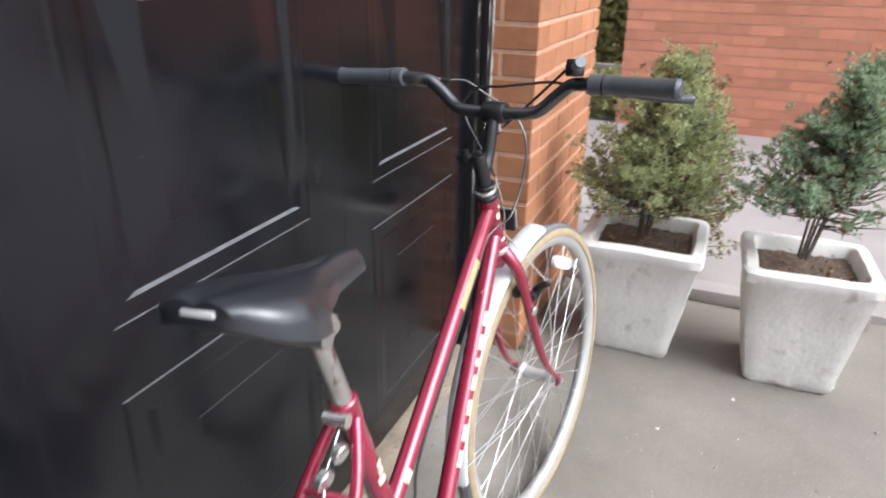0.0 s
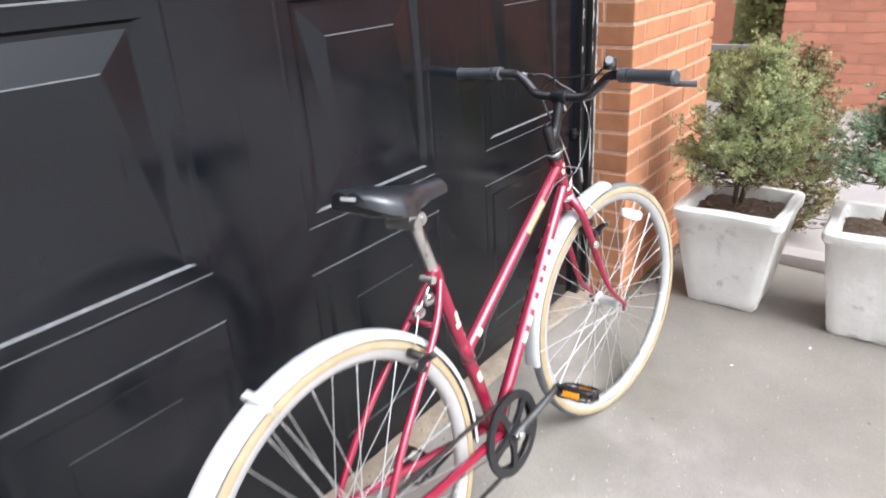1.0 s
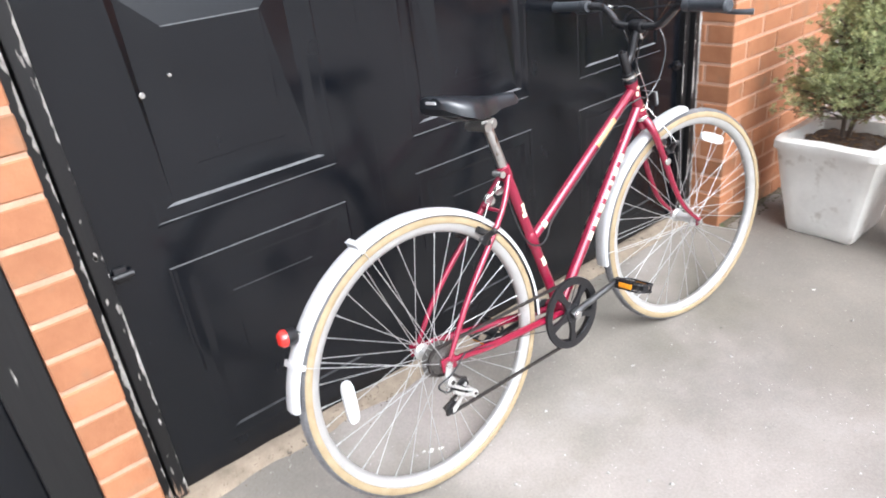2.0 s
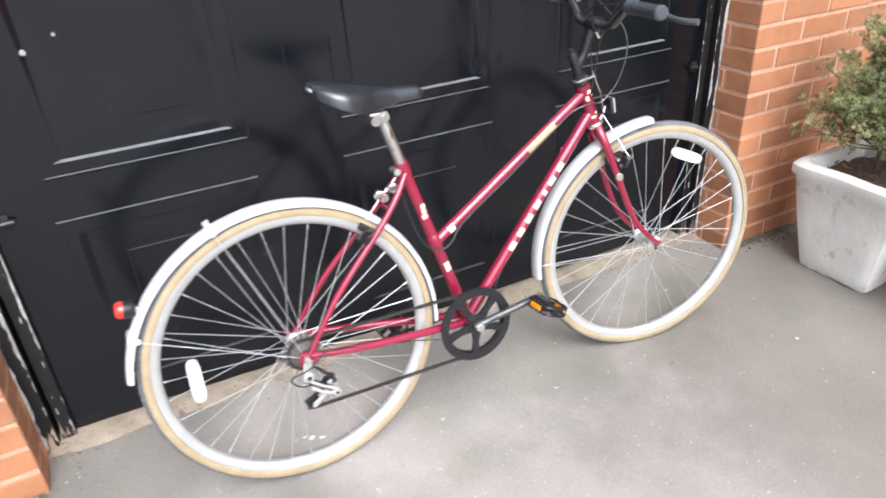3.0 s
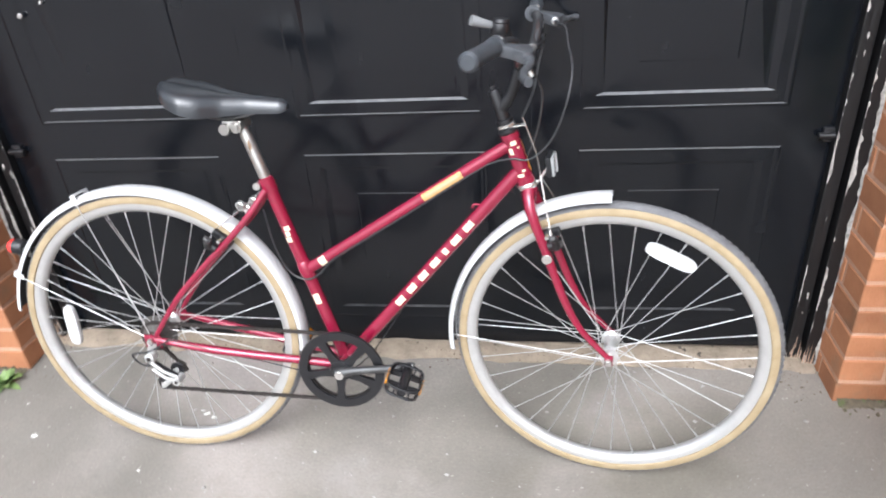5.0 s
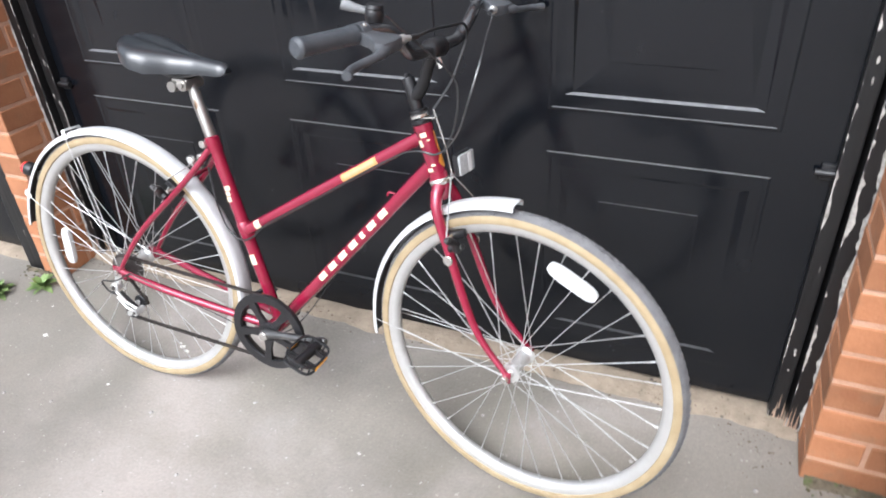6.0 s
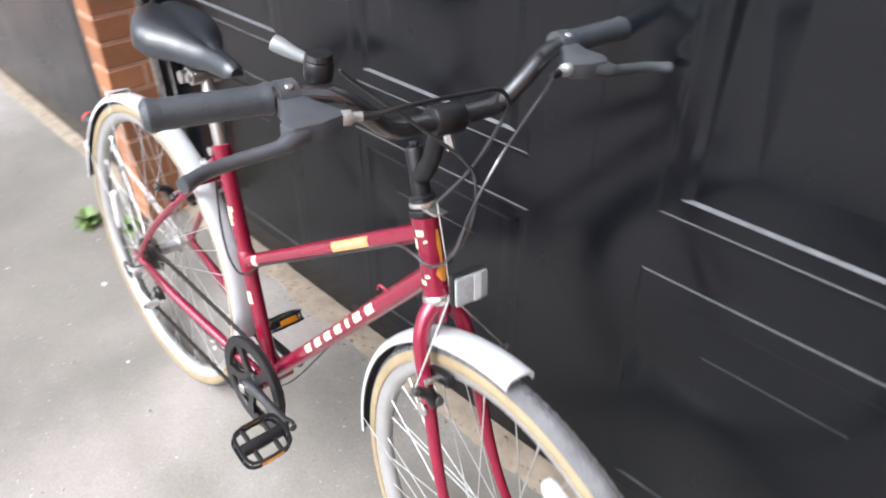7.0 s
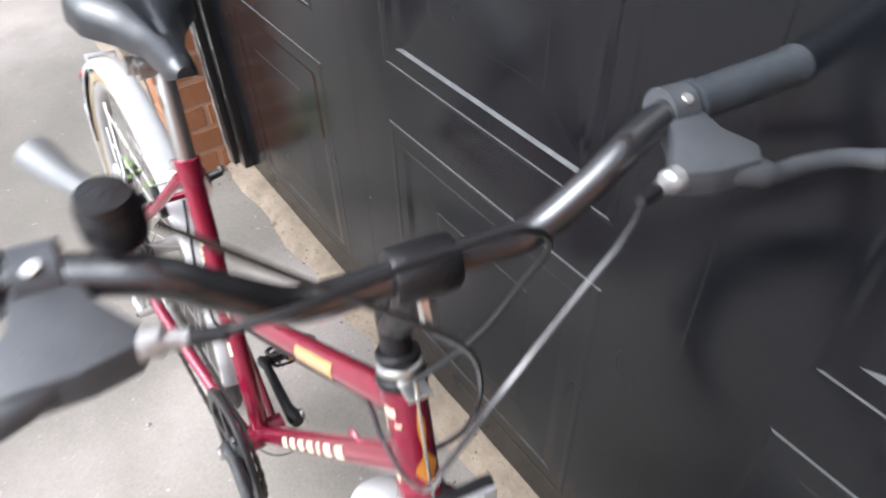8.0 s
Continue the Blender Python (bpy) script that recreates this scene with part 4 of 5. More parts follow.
    turn = Matrix.Translation(c) @ Matrix.Rotation(-a + math.pi / 2, 4, "Y")
    bm = bmesh.new()
    outline = [(math.copysign(abs(math.cos(g)) ** 0.45, math.cos(g)) * 0.054, math.copysign(abs(math.sin(g)) ** 0.7, math.sin(g)) * 0.0150) for g in (2 * math.pi * k / 28 for k in range(28))]
    rings = [[bm.verts.new((u * f, y, v * f)) for u, v in outline] for f, y in ((0.94, -0.0065), (1.0, -0.004), (1.0, 0.004), (0.94, 0.0065))]
    for r0, r1 in zip(rings, rings[1:]):
        for k in range(28):
            bm.faces.new((r0[k], r0[(k + 1) % 28], r1[(k + 1) % 28], r1[k]))
    bm.faces.new(rings[0])
    bm.faces.new(list(reversed(rings[-1])))
    solid(bm)
    bmesh.ops.transform(bm, matrix=turn, verts=bm.verts[:])
    fpart("spoke_reflector", bm, M_REFLECT, wheel, "white bar spoke reflector", m)
    return wheel


rear_wheel = build_wheel("rear_wheel", REAR, None, 2, 179.7, 0.236, "rear wheel with tan-walled tyre and bright spokes")
front_wheel = build_wheel("front_wheel", FRONT, ST, 4, 66.6, 0.263, "front wheel with tan-walled tyre and bright spokes")


# mudguards
def build_mudguard(name, centre, r, a0, a1, m, label):
    guard = sub(name, bike)
    tagged(guard, label)
    w = 0.0225
    prof = [(r - 0.014, -w), (r - 0.006, -w * 0.98), (r - 0.0015, -w * 0.72), (r, -w * 0.3), (r, w * 0.3), (r - 0.0015, w * 0.72), (r - 0.006, w * 0.98), (r - 0.014, w),
            (r - 0.0155, w - 0.002), (r - 0.0075, w * 0.88), (r - 0.0035, w * 0.6), (r - 0.0025, 0), (r - 0.0035, -w * 0.6), (r - 0.0075, -w * 0.88), (r - 0.0155, -w + 0.002)]
    bm = solid(lathe(prof, centre, axis=(0, -1, 0), segs=56, start=radians(a0), stop=radians(a1)))
    bm.normal_update()
    # faces turned towards the hub take the dark inside material
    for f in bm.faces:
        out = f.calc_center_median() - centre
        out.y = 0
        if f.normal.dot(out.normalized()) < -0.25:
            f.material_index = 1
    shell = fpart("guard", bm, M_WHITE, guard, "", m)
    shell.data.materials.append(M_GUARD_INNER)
    return guard


rear_guard = build_mudguard("rear_mudguard", REAR + Vector((-0.006, 0, -0.005)), 0.3660, -5, 172, None, "white plastic rear mudguard")
front_guard = build_mudguard("front_mudguard", FRONT, 0.3700, 93.0, 187, ST, "white plastic front mudguard, short at the front")


def at_angle(centre, r, deg, y=0.0):
    return centre + Vector((math.cos(radians(deg)) * r, y, math.sin(radians(deg)) * r))


def build_guard_stays():
    for deg, drop in ((157, 0.0), (112, 0.010)):
        for s in (-1, 1):
            top = at_angle(REAR, 0.361, deg, s * 0.024)
            fpart("guard_stay", tube([top, at_angle(REAR, 0.338, deg, s * 0.027), REAR + Vector((-0.004, s * 0.058, drop))], 0.0010, 6), M_SPOKE, rear_guard, "thin wire stay")
        c = at_angle(REAR, 0.3715, deg)
        turn = Matrix.Translation(c) @ Matrix.Rotation(radians(90 - deg), 4, "Y")
        bm = bmesh.new()
        add_box(bm, (-0.007, -0.0235, -0.004), (0.007, 0.0235, 0.0008), 0.0006)
        for s in (-1, 1):
            add_box(bm, (-0.006, s * 0.0236 - 0.0014, -0.024), (0.006, s * 0.0236 + 0.0014, -0.002), 0.0008)
        bmesh.ops.transform(bm, matrix=turn, verts=bm.verts[:])
        fpart("guard_clip", bm, M_WHITE, rear_guard, "white plastic stay clip")
    for s in (-1, 1):
        top = at_angle(FRONT, 0.361, 180, s * 0.024)
        fpart("guard_stay", tube([top, FRONT + Vector((0, s * 0.050, 0))], 0.0009, 6), M_SPOKE, front_guard, "thin wire stay", ST)


build_guard_stays()


# tail lamp on the rear mudguard
def build_tail_lamp():
    lamp = sub("tail_lamp", bike)
    tagged(lamp, "round red tail lamp in a black shell")
    c = at_angle(REAR, 0.374, 147)
    d = Vector((math.cos(radians(172)), 0, math.sin(radians(172))))
    fpart("lamp_shell", lathe([(0.0001, 0), (0.016, 0.0), (0.019, 0.006), (0.019, 0.022), (0.0001, 0.022)], c, axis=d, segs=24, closed=False), M_BLACK, lamp, "black lamp shell")
    fpart("lens", lathe([(0.0185, 0.0221), (0.0185, 0.030), (0.013, 0.037), (0.0001, 0.039)], c, axis=d, segs=24, closed=False), M_REDLENS, lamp, "red lens")
    fpart("lamp_bracket", box((c.x - 0.002, -0.008, c.z - 0.02), (c.x + 0.020, 0.008, c.z + 0.004), 0.002), M_STEEL, lamp, "small steel bracket")


build_tail_lamp()


# fork, headset, stem and bars
def build_fork():
    fork = sub("fork", bike)
    tagged(fork, "raspberry red steel fork with raked blades")
    crown = HEAD_BOT - head_axis * 0.018
    bm = bmesh.new()
    add_tube(bm, [crown + Vector((0.004, 0, -0.026)), crown + Vector((0, 0, -0.012)), crown, HEAD_BOT], [0.010, 0.0165, 0.0178, 0.0178], 18)
    fpart("crown", bm, M_RED, fork, "", ST)
    for s in (-1, 1):
        line = curve([crown + Vector((0.0, s * 0.010, 0.004)), crown + Vector((0.004, s * 0.026, -0.014)), crown + Vector((0.014, s * 0.0375, -0.045)), crown + Vector((0.042, s * 0.042, -0.115)), crown + Vector((0.085, s * 0.047, -0.225)), crown + Vector((0.125, s * 0.050, -0.295)), FRONT + Vector((0, s * 0.052, 0.006))], 7)
        n = len(line)
        radii = [0.0138 - 0.0074 * (i / (n - 1)) for i in range(n)]
        fpart("blade", tube(line, radii, 16), M_RED, fork, "", ST)
        fpart("fork_end", box((FRONT.x - 0.009, s * 0.052 - 0.0025, FRONT.z - 0.012), (FRONT.x + 0.010, s * 0.052 + 0.0025, FRONT.z + 0.014), 0.002), M_RED, fork, "", ST)
        fpart("axle_nut", disc(FRONT + Vector((0, s * 0.060, 0)), 0.0085, 0.011, segs=6), M_STEEL, fork, "dull chrome axle nut", ST)
        p = line[int(len(line) * 0.52)]
        fpart("reflector_spot", disc(Vector((p.x, p.y + s * 0.012, p.z)), 0.0105, 0.004), M_STEEL, fork, "chrome spot on the blade", ST)
    ring = lambda c, h, r: tube([c - head_axis * h, c - head_axis * h * 0.6, c + head_axis * h * 0.6, c + head_axis * h], [r * 0.9, r, r, r * 0.9], 22)
    fpart("headset_cup", ring(HEAD_BOT - head_axis * 0.006, 0.006, 0.0215), M_STEEL, fork, "chrome lower headset cup", ST)
    for k, (o, h, r) in enumerate(((0.005, 0.005, 0.0205), (0.016, 0.004, 0.0190), (0.025, 0.004, 0.0175))):
        fpart("headset_cup", ring(HEAD_TOP + head_axis * o, h, r), M_STEEL if k == 1 else M_BLACK, fork, "upper headset race", ST)


build_fork()

CLAMP = Vector((0.864, 0, 0.963))
QUILL_TOP = HEAD_TOP + head_axis * 0.090


def build_stem():
    stem = sub("stem", bike)
    tagged(stem, "black high-rise quill stem")
    fpart("quill", tube([HEAD_TOP + head_axis * 0.026, HEAD_TOP + head_axis * 0.030, QUILL_TOP - head_axis * 0.004, QUILL_TOP], [0.0125, 0.0125, 0.0125, 0.0105], 18), M_BLACK, stem, "", BT)
    fpart("quill_bolt", disc(QUILL_TOP + head_axis * 0.003, 0.006, 0.008, axis=tuple(head_axis), segs=6), M_BLACK, stem, "black quill bolt", BT)
    base = HEAD_TOP + head_axis * 0.050
    arm = curve([base, base + Vector((0.020, 0, 0.028)), CLAMP + Vector((-0.014, 0, -0.030)), CLAMP], 6)
    fpart("arm", tube(arm, [0.0125] * 5 + [0.0115] * (len(arm) - 5), 16), M_BLACK, stem, "", BT)
    fpart("clamp", tube([CLAMP + Vector((0, -0.021, 0)), CLAMP + Vector((0, -0.018, 0)), CLAMP + Vector((0, 0.018, 0)), CLAMP + Vector((0, 0.021, 0))], [0.0165, 0.0185, 0.0185, 0.0165], 18), M_BLACK, stem, "", BT)
    fpart("clamp_bolt", tube([CLAMP + Vector((0.004, 0, -0.016)), CLAMP + Vector((0.014, 0, -0.034))], 0.006, 8), M_STEEL, stem, "steel clamp bolt", BT)


build_stem()

BAR_END_X, BAR_END_Z, BAR_HALF = 0.835, 1.019, 0.319


def build_bars():
    bars = sub("handlebar", bike)
    tagged(bars, "black swept handlebar with grey rubber grips and brake levers")
    half = [CLAMP, CLAMP + Vector((0.0, 0.042, 0.0)), CLAMP + Vector((0.002, 0.078, 0.005)), CLAMP + Vector((0.005, 0.112, 0.032)), CLAMP + Vector((0.002, 0.138, 0.051)), Vector((CLAMP.x - 0.008, 0.165, BAR_END_Z - 0.001)), Vector((BAR_END_X + 0.012, 0.20, BAR_END_Z)), Vector((BAR_END_X, BAR_HALF - 0.01, BAR_END_Z))]
    for s in (-1, 1):
        line = curve([(p[0], p[1] * s, p[2]) for p in half], 6)
        fpart("bar_half", tube(line, 0.0112, 16), M_BAR, bars, "", BT)
        g0, g1 = Vector((BAR_END_X + 0.012, s * 0.202, BAR_END_Z)), Vector((BAR_END_X - 0.001, s * BAR_HALF, BAR_END_Z))
        d = (g1 - g0)
        bm = bmesh.new()
        pts, rad = [], []
        for k in range(25):
            f = k / 24
            pts.append(g0 + d * f)
            rad.append(0.0160 if k in (0, 1, 22, 23) else (0.0146 if k < 24 else 0.0115))
        add_tube(bm, pts, rad, 20)
        fpart("grip", bm, M_RUBBER, bars, "grey rubber grip", BT)
        # brake lever: clamp, body, blade, barrel adjuster
        c = Vector((BAR_END_X + 0.013, s * 0.187, BAR_END_Z))
        lever = sub("brake_lever", bars)
        tagged(lever, "dark grey brake lever")
        fpart("lever_clamp", tube([c + Vector((0, -s * 0.010, 0)), c + Vector((0, s * 0.010, 0))], 0.0165, 16), M_LEVER, lever, "", BT)
        outline = ((0.004, -0.013), (0.024, -0.020), (0.044, -0.036), (0.056, -0.034), (0.061, -0.010), (0.062, 0.022), (0.050, 0.030), (0.030, 0.016), (0.004, 0.014))
        bm = bmesh.new()
        lo = [bm.verts.new(c + Vector((u, s * v, -0.009 - 0.20 * u - 0.004))) for u, v in outline]
        hi = [bm.verts.new(c + Vector((u, s * v, 0.007 - 0.20 * u))) for u, v in outline]
        bm.faces.new(lo)
        bm.faces.new(list(reversed(hi)))
        for i in range(len(outline)):
            j = (i + 1) % len(outline)
            bm.faces.new((lo[j], lo[i], hi[i], hi[j]))
        solid(bm)
        bmesh.ops.bevel(bm, geom=bm.edges[:], offset=0.004, segments=2, affect="EDGES", profile=0.6)
        fpart("lever_body", bm, M_LEVER, lever, "", BT)
        blade = curve([c + Vector((0.054, s * 0.006, -0.015)), c + Vector((0.062, s * 0.036, -0.020)), c + Vector((0.060, s * 0.070, -0.024)), c + Vector((0.064, s * 0.104, -0.026)), c + Vector((0.077, s * 0.130, -0.027))], 5)
        bm = tube(blade, [0.0092] * 5 + [0.0066] * (len(blade) - 8) + [0.0070, 0.0078, 0.007], 10)
        fpart("lever_blade", bm, M_LEVER, lever, "", BT)
        a0 = c + Vector((0.050, -s * 0.034, -0.011))
        fpart("barrel_adjuster", tube([a0, a0 + Vector((0.002, -s * 0.009, 0)), a0 + Vector((0.003, -s * 0.011, 0)), a0 + Vector((0.005, -s * 0.020, 0))], [0.0078, 0.0078, 0.0052, 0.0048], 12), M_KNURL, lever, "bright knurled barrel adjuster", BT)
        fpart("cable_ferrule", tube([a0 + Vector((0.0045, -s * 0.018, 0)), a0 + Vector((0.0095, -s * 0.036, 0))], [0.0048, 0.0040], 10), M_BLACK, lever, "black cable ferrule", BT)
        fpart("clamp_screw", disc(c + Vector((0.010, 0, 0.0135)), 0.0042, 0.003, axis=(0.5, 0, 1), segs=8), M_STEEL, lever, "small steel clamp screw", BT)
    # thumb shifter on the right side, standing on the bar
    shifter = sub("thumb_shifter", bars)
    tagged(shifter, "black thumb shifter with grey paddle")
    c = Vector((BAR_END_X + 0.012, -0.150, BAR_END_Z + 0.012))
    fpart("shifter_body", lathe([(0.0001, 0), (0.0140, 0), (0.0150, 0.004), (0.0150, 0.017), (0.0135, 0.019), (0.0145, 0.021), (0.0125, 0.026), (0.0001, 0.027)], c, axis=(0.1, 0, 1), segs=24, closed=False), M_BLACK, shifter, "", BT)
    pad = curve([c + Vector((-0.006, 0.0, 0.014)), c + Vector((-0.024, -0.014, 0.020)), c + Vector((-0.042, -0.026, 0.027))], 4)
    bm = tube(pad, [0.005, 0.0055, 0.006, 0.0065, 0.007, 0.0078, 0.0085, 0.009, 0.0085], 10)
    fpart("paddle", bm, M_SILVER, shifter, "silver grey shifter paddle", BT)


build_bars()


# cables
def build_cables():
    def run(name, pts, r, m, label):
        fpart(name, tube(curve(pts, 8), r, 7), m, bike, label)
    B = lambda x, y, z: BT @ Vector((x, y, z))
    right_adj = B(BAR_END_X + 0.071, -0.121, BAR_END_Z - 0.011)
    left_adj = B(BAR_END_X + 0.071, 0.121, BAR_END_Z - 0.011)
    hanger = ST @ (HEAD_TOP + head_axis * 0.020 + Vector((0.034, -0.002, 0.014)))
    run("front_brake_cable", [right_adj, right_adj + Vector((0.010, 0.04, 0.006)), Vector((0.8940, -0.020, 1.0030)), Vector((0.8990, 0.030, 1.0010)), Vector((0.8960, 0.058, 0.9760)), Vector((0.8880, 0.050, 0.9410)), Vector((0.8800, 0.024, 0.8960)), hanger], 0.0025, M_CABLE, "black looping brake cable")
    run("rear_brake_cable", [left_adj, left_adj + Vector((0.016, -0.030, -0.004)), Vector((0.9440, 0.030, 0.9830)), Vector((0.9510, -0.018, 0.9460)), Vector((0.9440, -0.042, 0.8910)), Vector((0.9240, -0.038, 0.8260)), Vector((0.8970, -0.030, 0.7860)), Vector((0.8700, -0.0255, 0.7680)), Vector((0.8400, -0.0225, 0.7690)), Vector((0.7940, -0.010, 0.7545)), Vector((0.7340, -0.012, 0.7185))], 0.0022, M_GREYCABLE, "dark grey brake cable")
    sh = B(BAR_END_X + 0.022, -0.132, BAR_END_Z + 0.020)
    run("gear_cable", [sh, sh * 0.6 + Vector((0.8890, -0.004, 0.9190)) * 0.4, Vector((0.8890, -0.004, 0.9190)), Vector((0.8970, 0.018, 0.8760)), Vector((0.8870, 0.026, 0.8060)), Vector((0.8620, 0.0235, 0.7460)), Vector((0.8400, 0.019, 0.7110))], 0.0024, M_GREYCABLE, "dark grey gear cable")
    low = BB + Vector((0.01, -0.010, -0.024))
    run("gear_cable", [Vector((0.8400, 0.019, 0.7110)), Vector((0.6400, 0.015, 0.4700)), low, BB + Vector((-0.20, -0.052, 0.020)), REAR + Vector((0.05, -0.072, 0.01))], 0.0013, M_CABLE, "thin bare gear cable under the tube")
    run("rear_brake_cable", [Vector((0.7340, -0.012, 0.7185)), Vector((0.6000, -0.012, 0.6305)), Vector((0.4550, -0.014, 0.5390)), Vector((0.4150, -0.022, 0.5010)), Vector((0.3830, -0.024, 0.4880)), Vector((0.3450, -0.022, 0.5080)), Vector((0.3180, -0.018, 0.5680)), Vector((0.3020, -0.012, 0.6480))], 0.0022, M_CABLE, "black brake cable sleeve")
    yoke = ST @ Vector((0.8985, 0.0, 0.7290))
    run("brake_wire", [hanger, ST @ Vector((0.8890, -0.004, 0.7790)), yoke], 0.0015, M_STEEL, "thin bright brake wire")
    for s in (-1, 1):
        run("brake_straddle_wire", [yoke, ST @ Vector((0.9347, s * 0.078, 0.6270))], 0.0015, M_STEEL, "thin bright brake wire")
    fpart("cable_hanger", box((-0.006, -0.010, -0.0015), (0.040, 0.010, 0.0015), 0.001), M_STEEL, bike, "steel cable hanger at the headset", ST @ Matrix.Translation(HEAD_TOP + head_axis * 0.012) @ Matrix.Rotation(radians(-12), 4, "Y"))


build_cables()


# brakes
def build_brake(name, pivot, up, m, label):
    """A cantilever pair: bosses on the blades, arms angling out, blocks on posts, and cable anchors."""
    brake = sub(name, bike)
    tagged(brake, label)
    up = Vector(up).normalized()
    fore = Vector((up.z, 0, -up.x))
    if name.startswith("rear"):
        fore = -fore
    for s in (-1, 1):
        side = Vector((0, s, 0))
        b = pivot + side * 0.046
        fpart("boss", tube([b, b + fore * 0.022], [0.009, 0.008], 12), M_BLACK, brake, "", m)
        fpart("pivot_bolt", disc(b + fore * 0.026, 0.007, 0.007, axis=tuple(fore), segs=8), M_CRANK, brake, "dark steel pivot bolt", m)
        arm = curve([b + fore * 0.016 - up * 0.006, b + fore * 0.021 + up * 0.014 + side * 0.012, b + fore * 0.021 + up * 0.028 + side * 0.032], 4)
        fpart("brake_arm", tube(arm, [0.0100, 0.0098, 0.0092, 0.0086, 0.0080, 0.0076, 0.0072, 0.0070, 0.0064], 10), M_BLACK, brake, "", m)
        fpart("cable_anchor", disc(arm[-1] + fore * 0.004, 0.0055, 0.010, axis=tuple(fore), segs=8), M_CRANK, brake, "dark cable anchor bolt", m)
        c = pivot + side * 0.024 + up * 0.020 + fore * 0.004
        along = Matrix.Translation(c) @ Matrix(((up.x, 0, fore.x, 0), (0, 1, 0, 0), (up.z, 0, fore.z, 0), (0, 0, 0, 1)))
        fpart("brake_block", box((-0.009, -0.007, -0.026), (0.009, 0.007, 0.026), 0.005, along), M_BLACK, brake, "black rubber brake block", m)
        fpart("block_post", tube([c, c + side * 0.026], 0.0045, 8), M_STEEL, brake, "steel block post", m)


build_brake("front_brake", Vector((0.924, 0, 0.594)), (-0.33, 0, 0.94), ST, "black cantilever front brake")
build_brake("rear_brake", Vector((0.194, 0, 0.567)), (0.62, 0, 0.78), None, "black cantilever rear brake")


# saddle and its post
def build_saddle():
    d = (SEAT_TOP - BB).normalized()
    top = SEAT_TOP + d * 0.130
    fpart("seat_post", tube([SEAT_TOP - d * 0.02, top - d * 0.03, top - d * 0.025, top], [0.0128, 0.0128, 0.0110, 0.0110], 18), M_POST, bike, "chrome seat post")
    saddle = sub("saddle", bike)
    tagged(saddle, "black vinyl sprung saddle with plain pale maker's patch")
    seat_shift = Matrix.Translation((-0.014, 0, 0.012))
    bm = bmesh.new()
    # cross-sections from nose to tail: half width, top and underside
    nose, tail = 0.395, 0.138
    stations = (0.0, 0.04, 0.3, 0.5, 0.65, 0.78, 0.9, 0.97, 1.0)
    widths = (0.010, 0.018, 0.024, 0.044, 0.071, 0.080, 0.069, 0.052, 0.040)
    tops = (0.866, 0.875, 0.883, 0.892, 0.902, 0.909, 0.914, 0.917, 0.915)
    unders = (0.854, 0.848, 0.848, 0.847, 0.848, 0.858, 0.871, 0.883, 0.889)
    rows = []
    n = 26
    for i in range(n + 1):
        f = i / n
        x = nose + (tail - nose) * f
        w = float(np.interp(f, stations, widths))
        zt = float(np.interp(f, stations, tops))
        zb = float(np.interp(f, stations, unders))
        ring = []
        for k in range(25):
            a = math.pi * k / 24
            y = math.cos(a)
            crown = math.sin(a) ** (0.95 - 0.42 * min(1.0, f / 0.7))
            z = zb + (zt - zb) * crown - 0.006 * math.exp(-(y * 5) ** 2) * (1 if f > 0.25 else 0)
            bulge = 1 + 0.06 * math.sin(a) * (1 - abs(y))
            ring.append(bm.verts.new((x, y * w * bulge, z)))
        rows.append(ring)
    for r0, r1 in zip(rows, rows[1:]):
        for k in range(24):
            bm.faces.new((r0[k], r0[k + 1], r1[k + 1], r1[k]))
        bm.faces.new((r0[24], r0[0], r1[0], r1[24]))
    bm.faces.new(rows[0])
    bm.faces.new(list(reversed(rows[-1])))
    fpart("cover", solid(bm), M_SADDLE, saddle, "", seat_shift)
    bm = bmesh.new()
    add_box(bm, (0.1362, -0.021, 0.8990), (0.1385, 0.015, 0.9055), 0.0006)
    fpart("maker_patch", bm, M_WHITE, saddle, "plain pale patch on the saddle's back", seat_shift)
    for s in (-1, 1):
        line = curve([(0.345, s * 0.010, 0.856), (0.31, s * 0.018, 0.844), (0.25, s * 0.021, 0.839), (0.20, s * 0.026, 0.853), (0.165, s * 0.036, 0.880)], 5)
        fpart("rail", tube(line, 0.0033, 8), M_CRANK, saddle, "dark steel saddle rail", seat_shift)
    bm = bmesh.new()
    add_tube(bm, [top + Vector((0, -0.028, -0.006)), top + Vector((0, 0.028, -0.006))], 0.013, 16)
    add_tube(bm, [top + Vector((0, -0.034, -0.006)), top + Vector((0, 0.034, -0.006))], 0.007, 8)
    add_tube(bm, [top + Vector((-0.022, -0.036, -0.010)), top + Vector((-0.022, 0.036, -0.010))], 0.0115, 14)
    add_box(bm, tuple(top + Vector((-0.030, -0.024, -0.012))), tuple(top + Vector((0.012, 0.024, 0.006))), 0.003)
    fpart("rail_clamp", bm, M_POST, saddle, "worn chrome rail clamp")


build_saddle()


# chainset, chain, pedals, derailleur
CRANK_ANGLE = 12.0
RING_R = 0.101


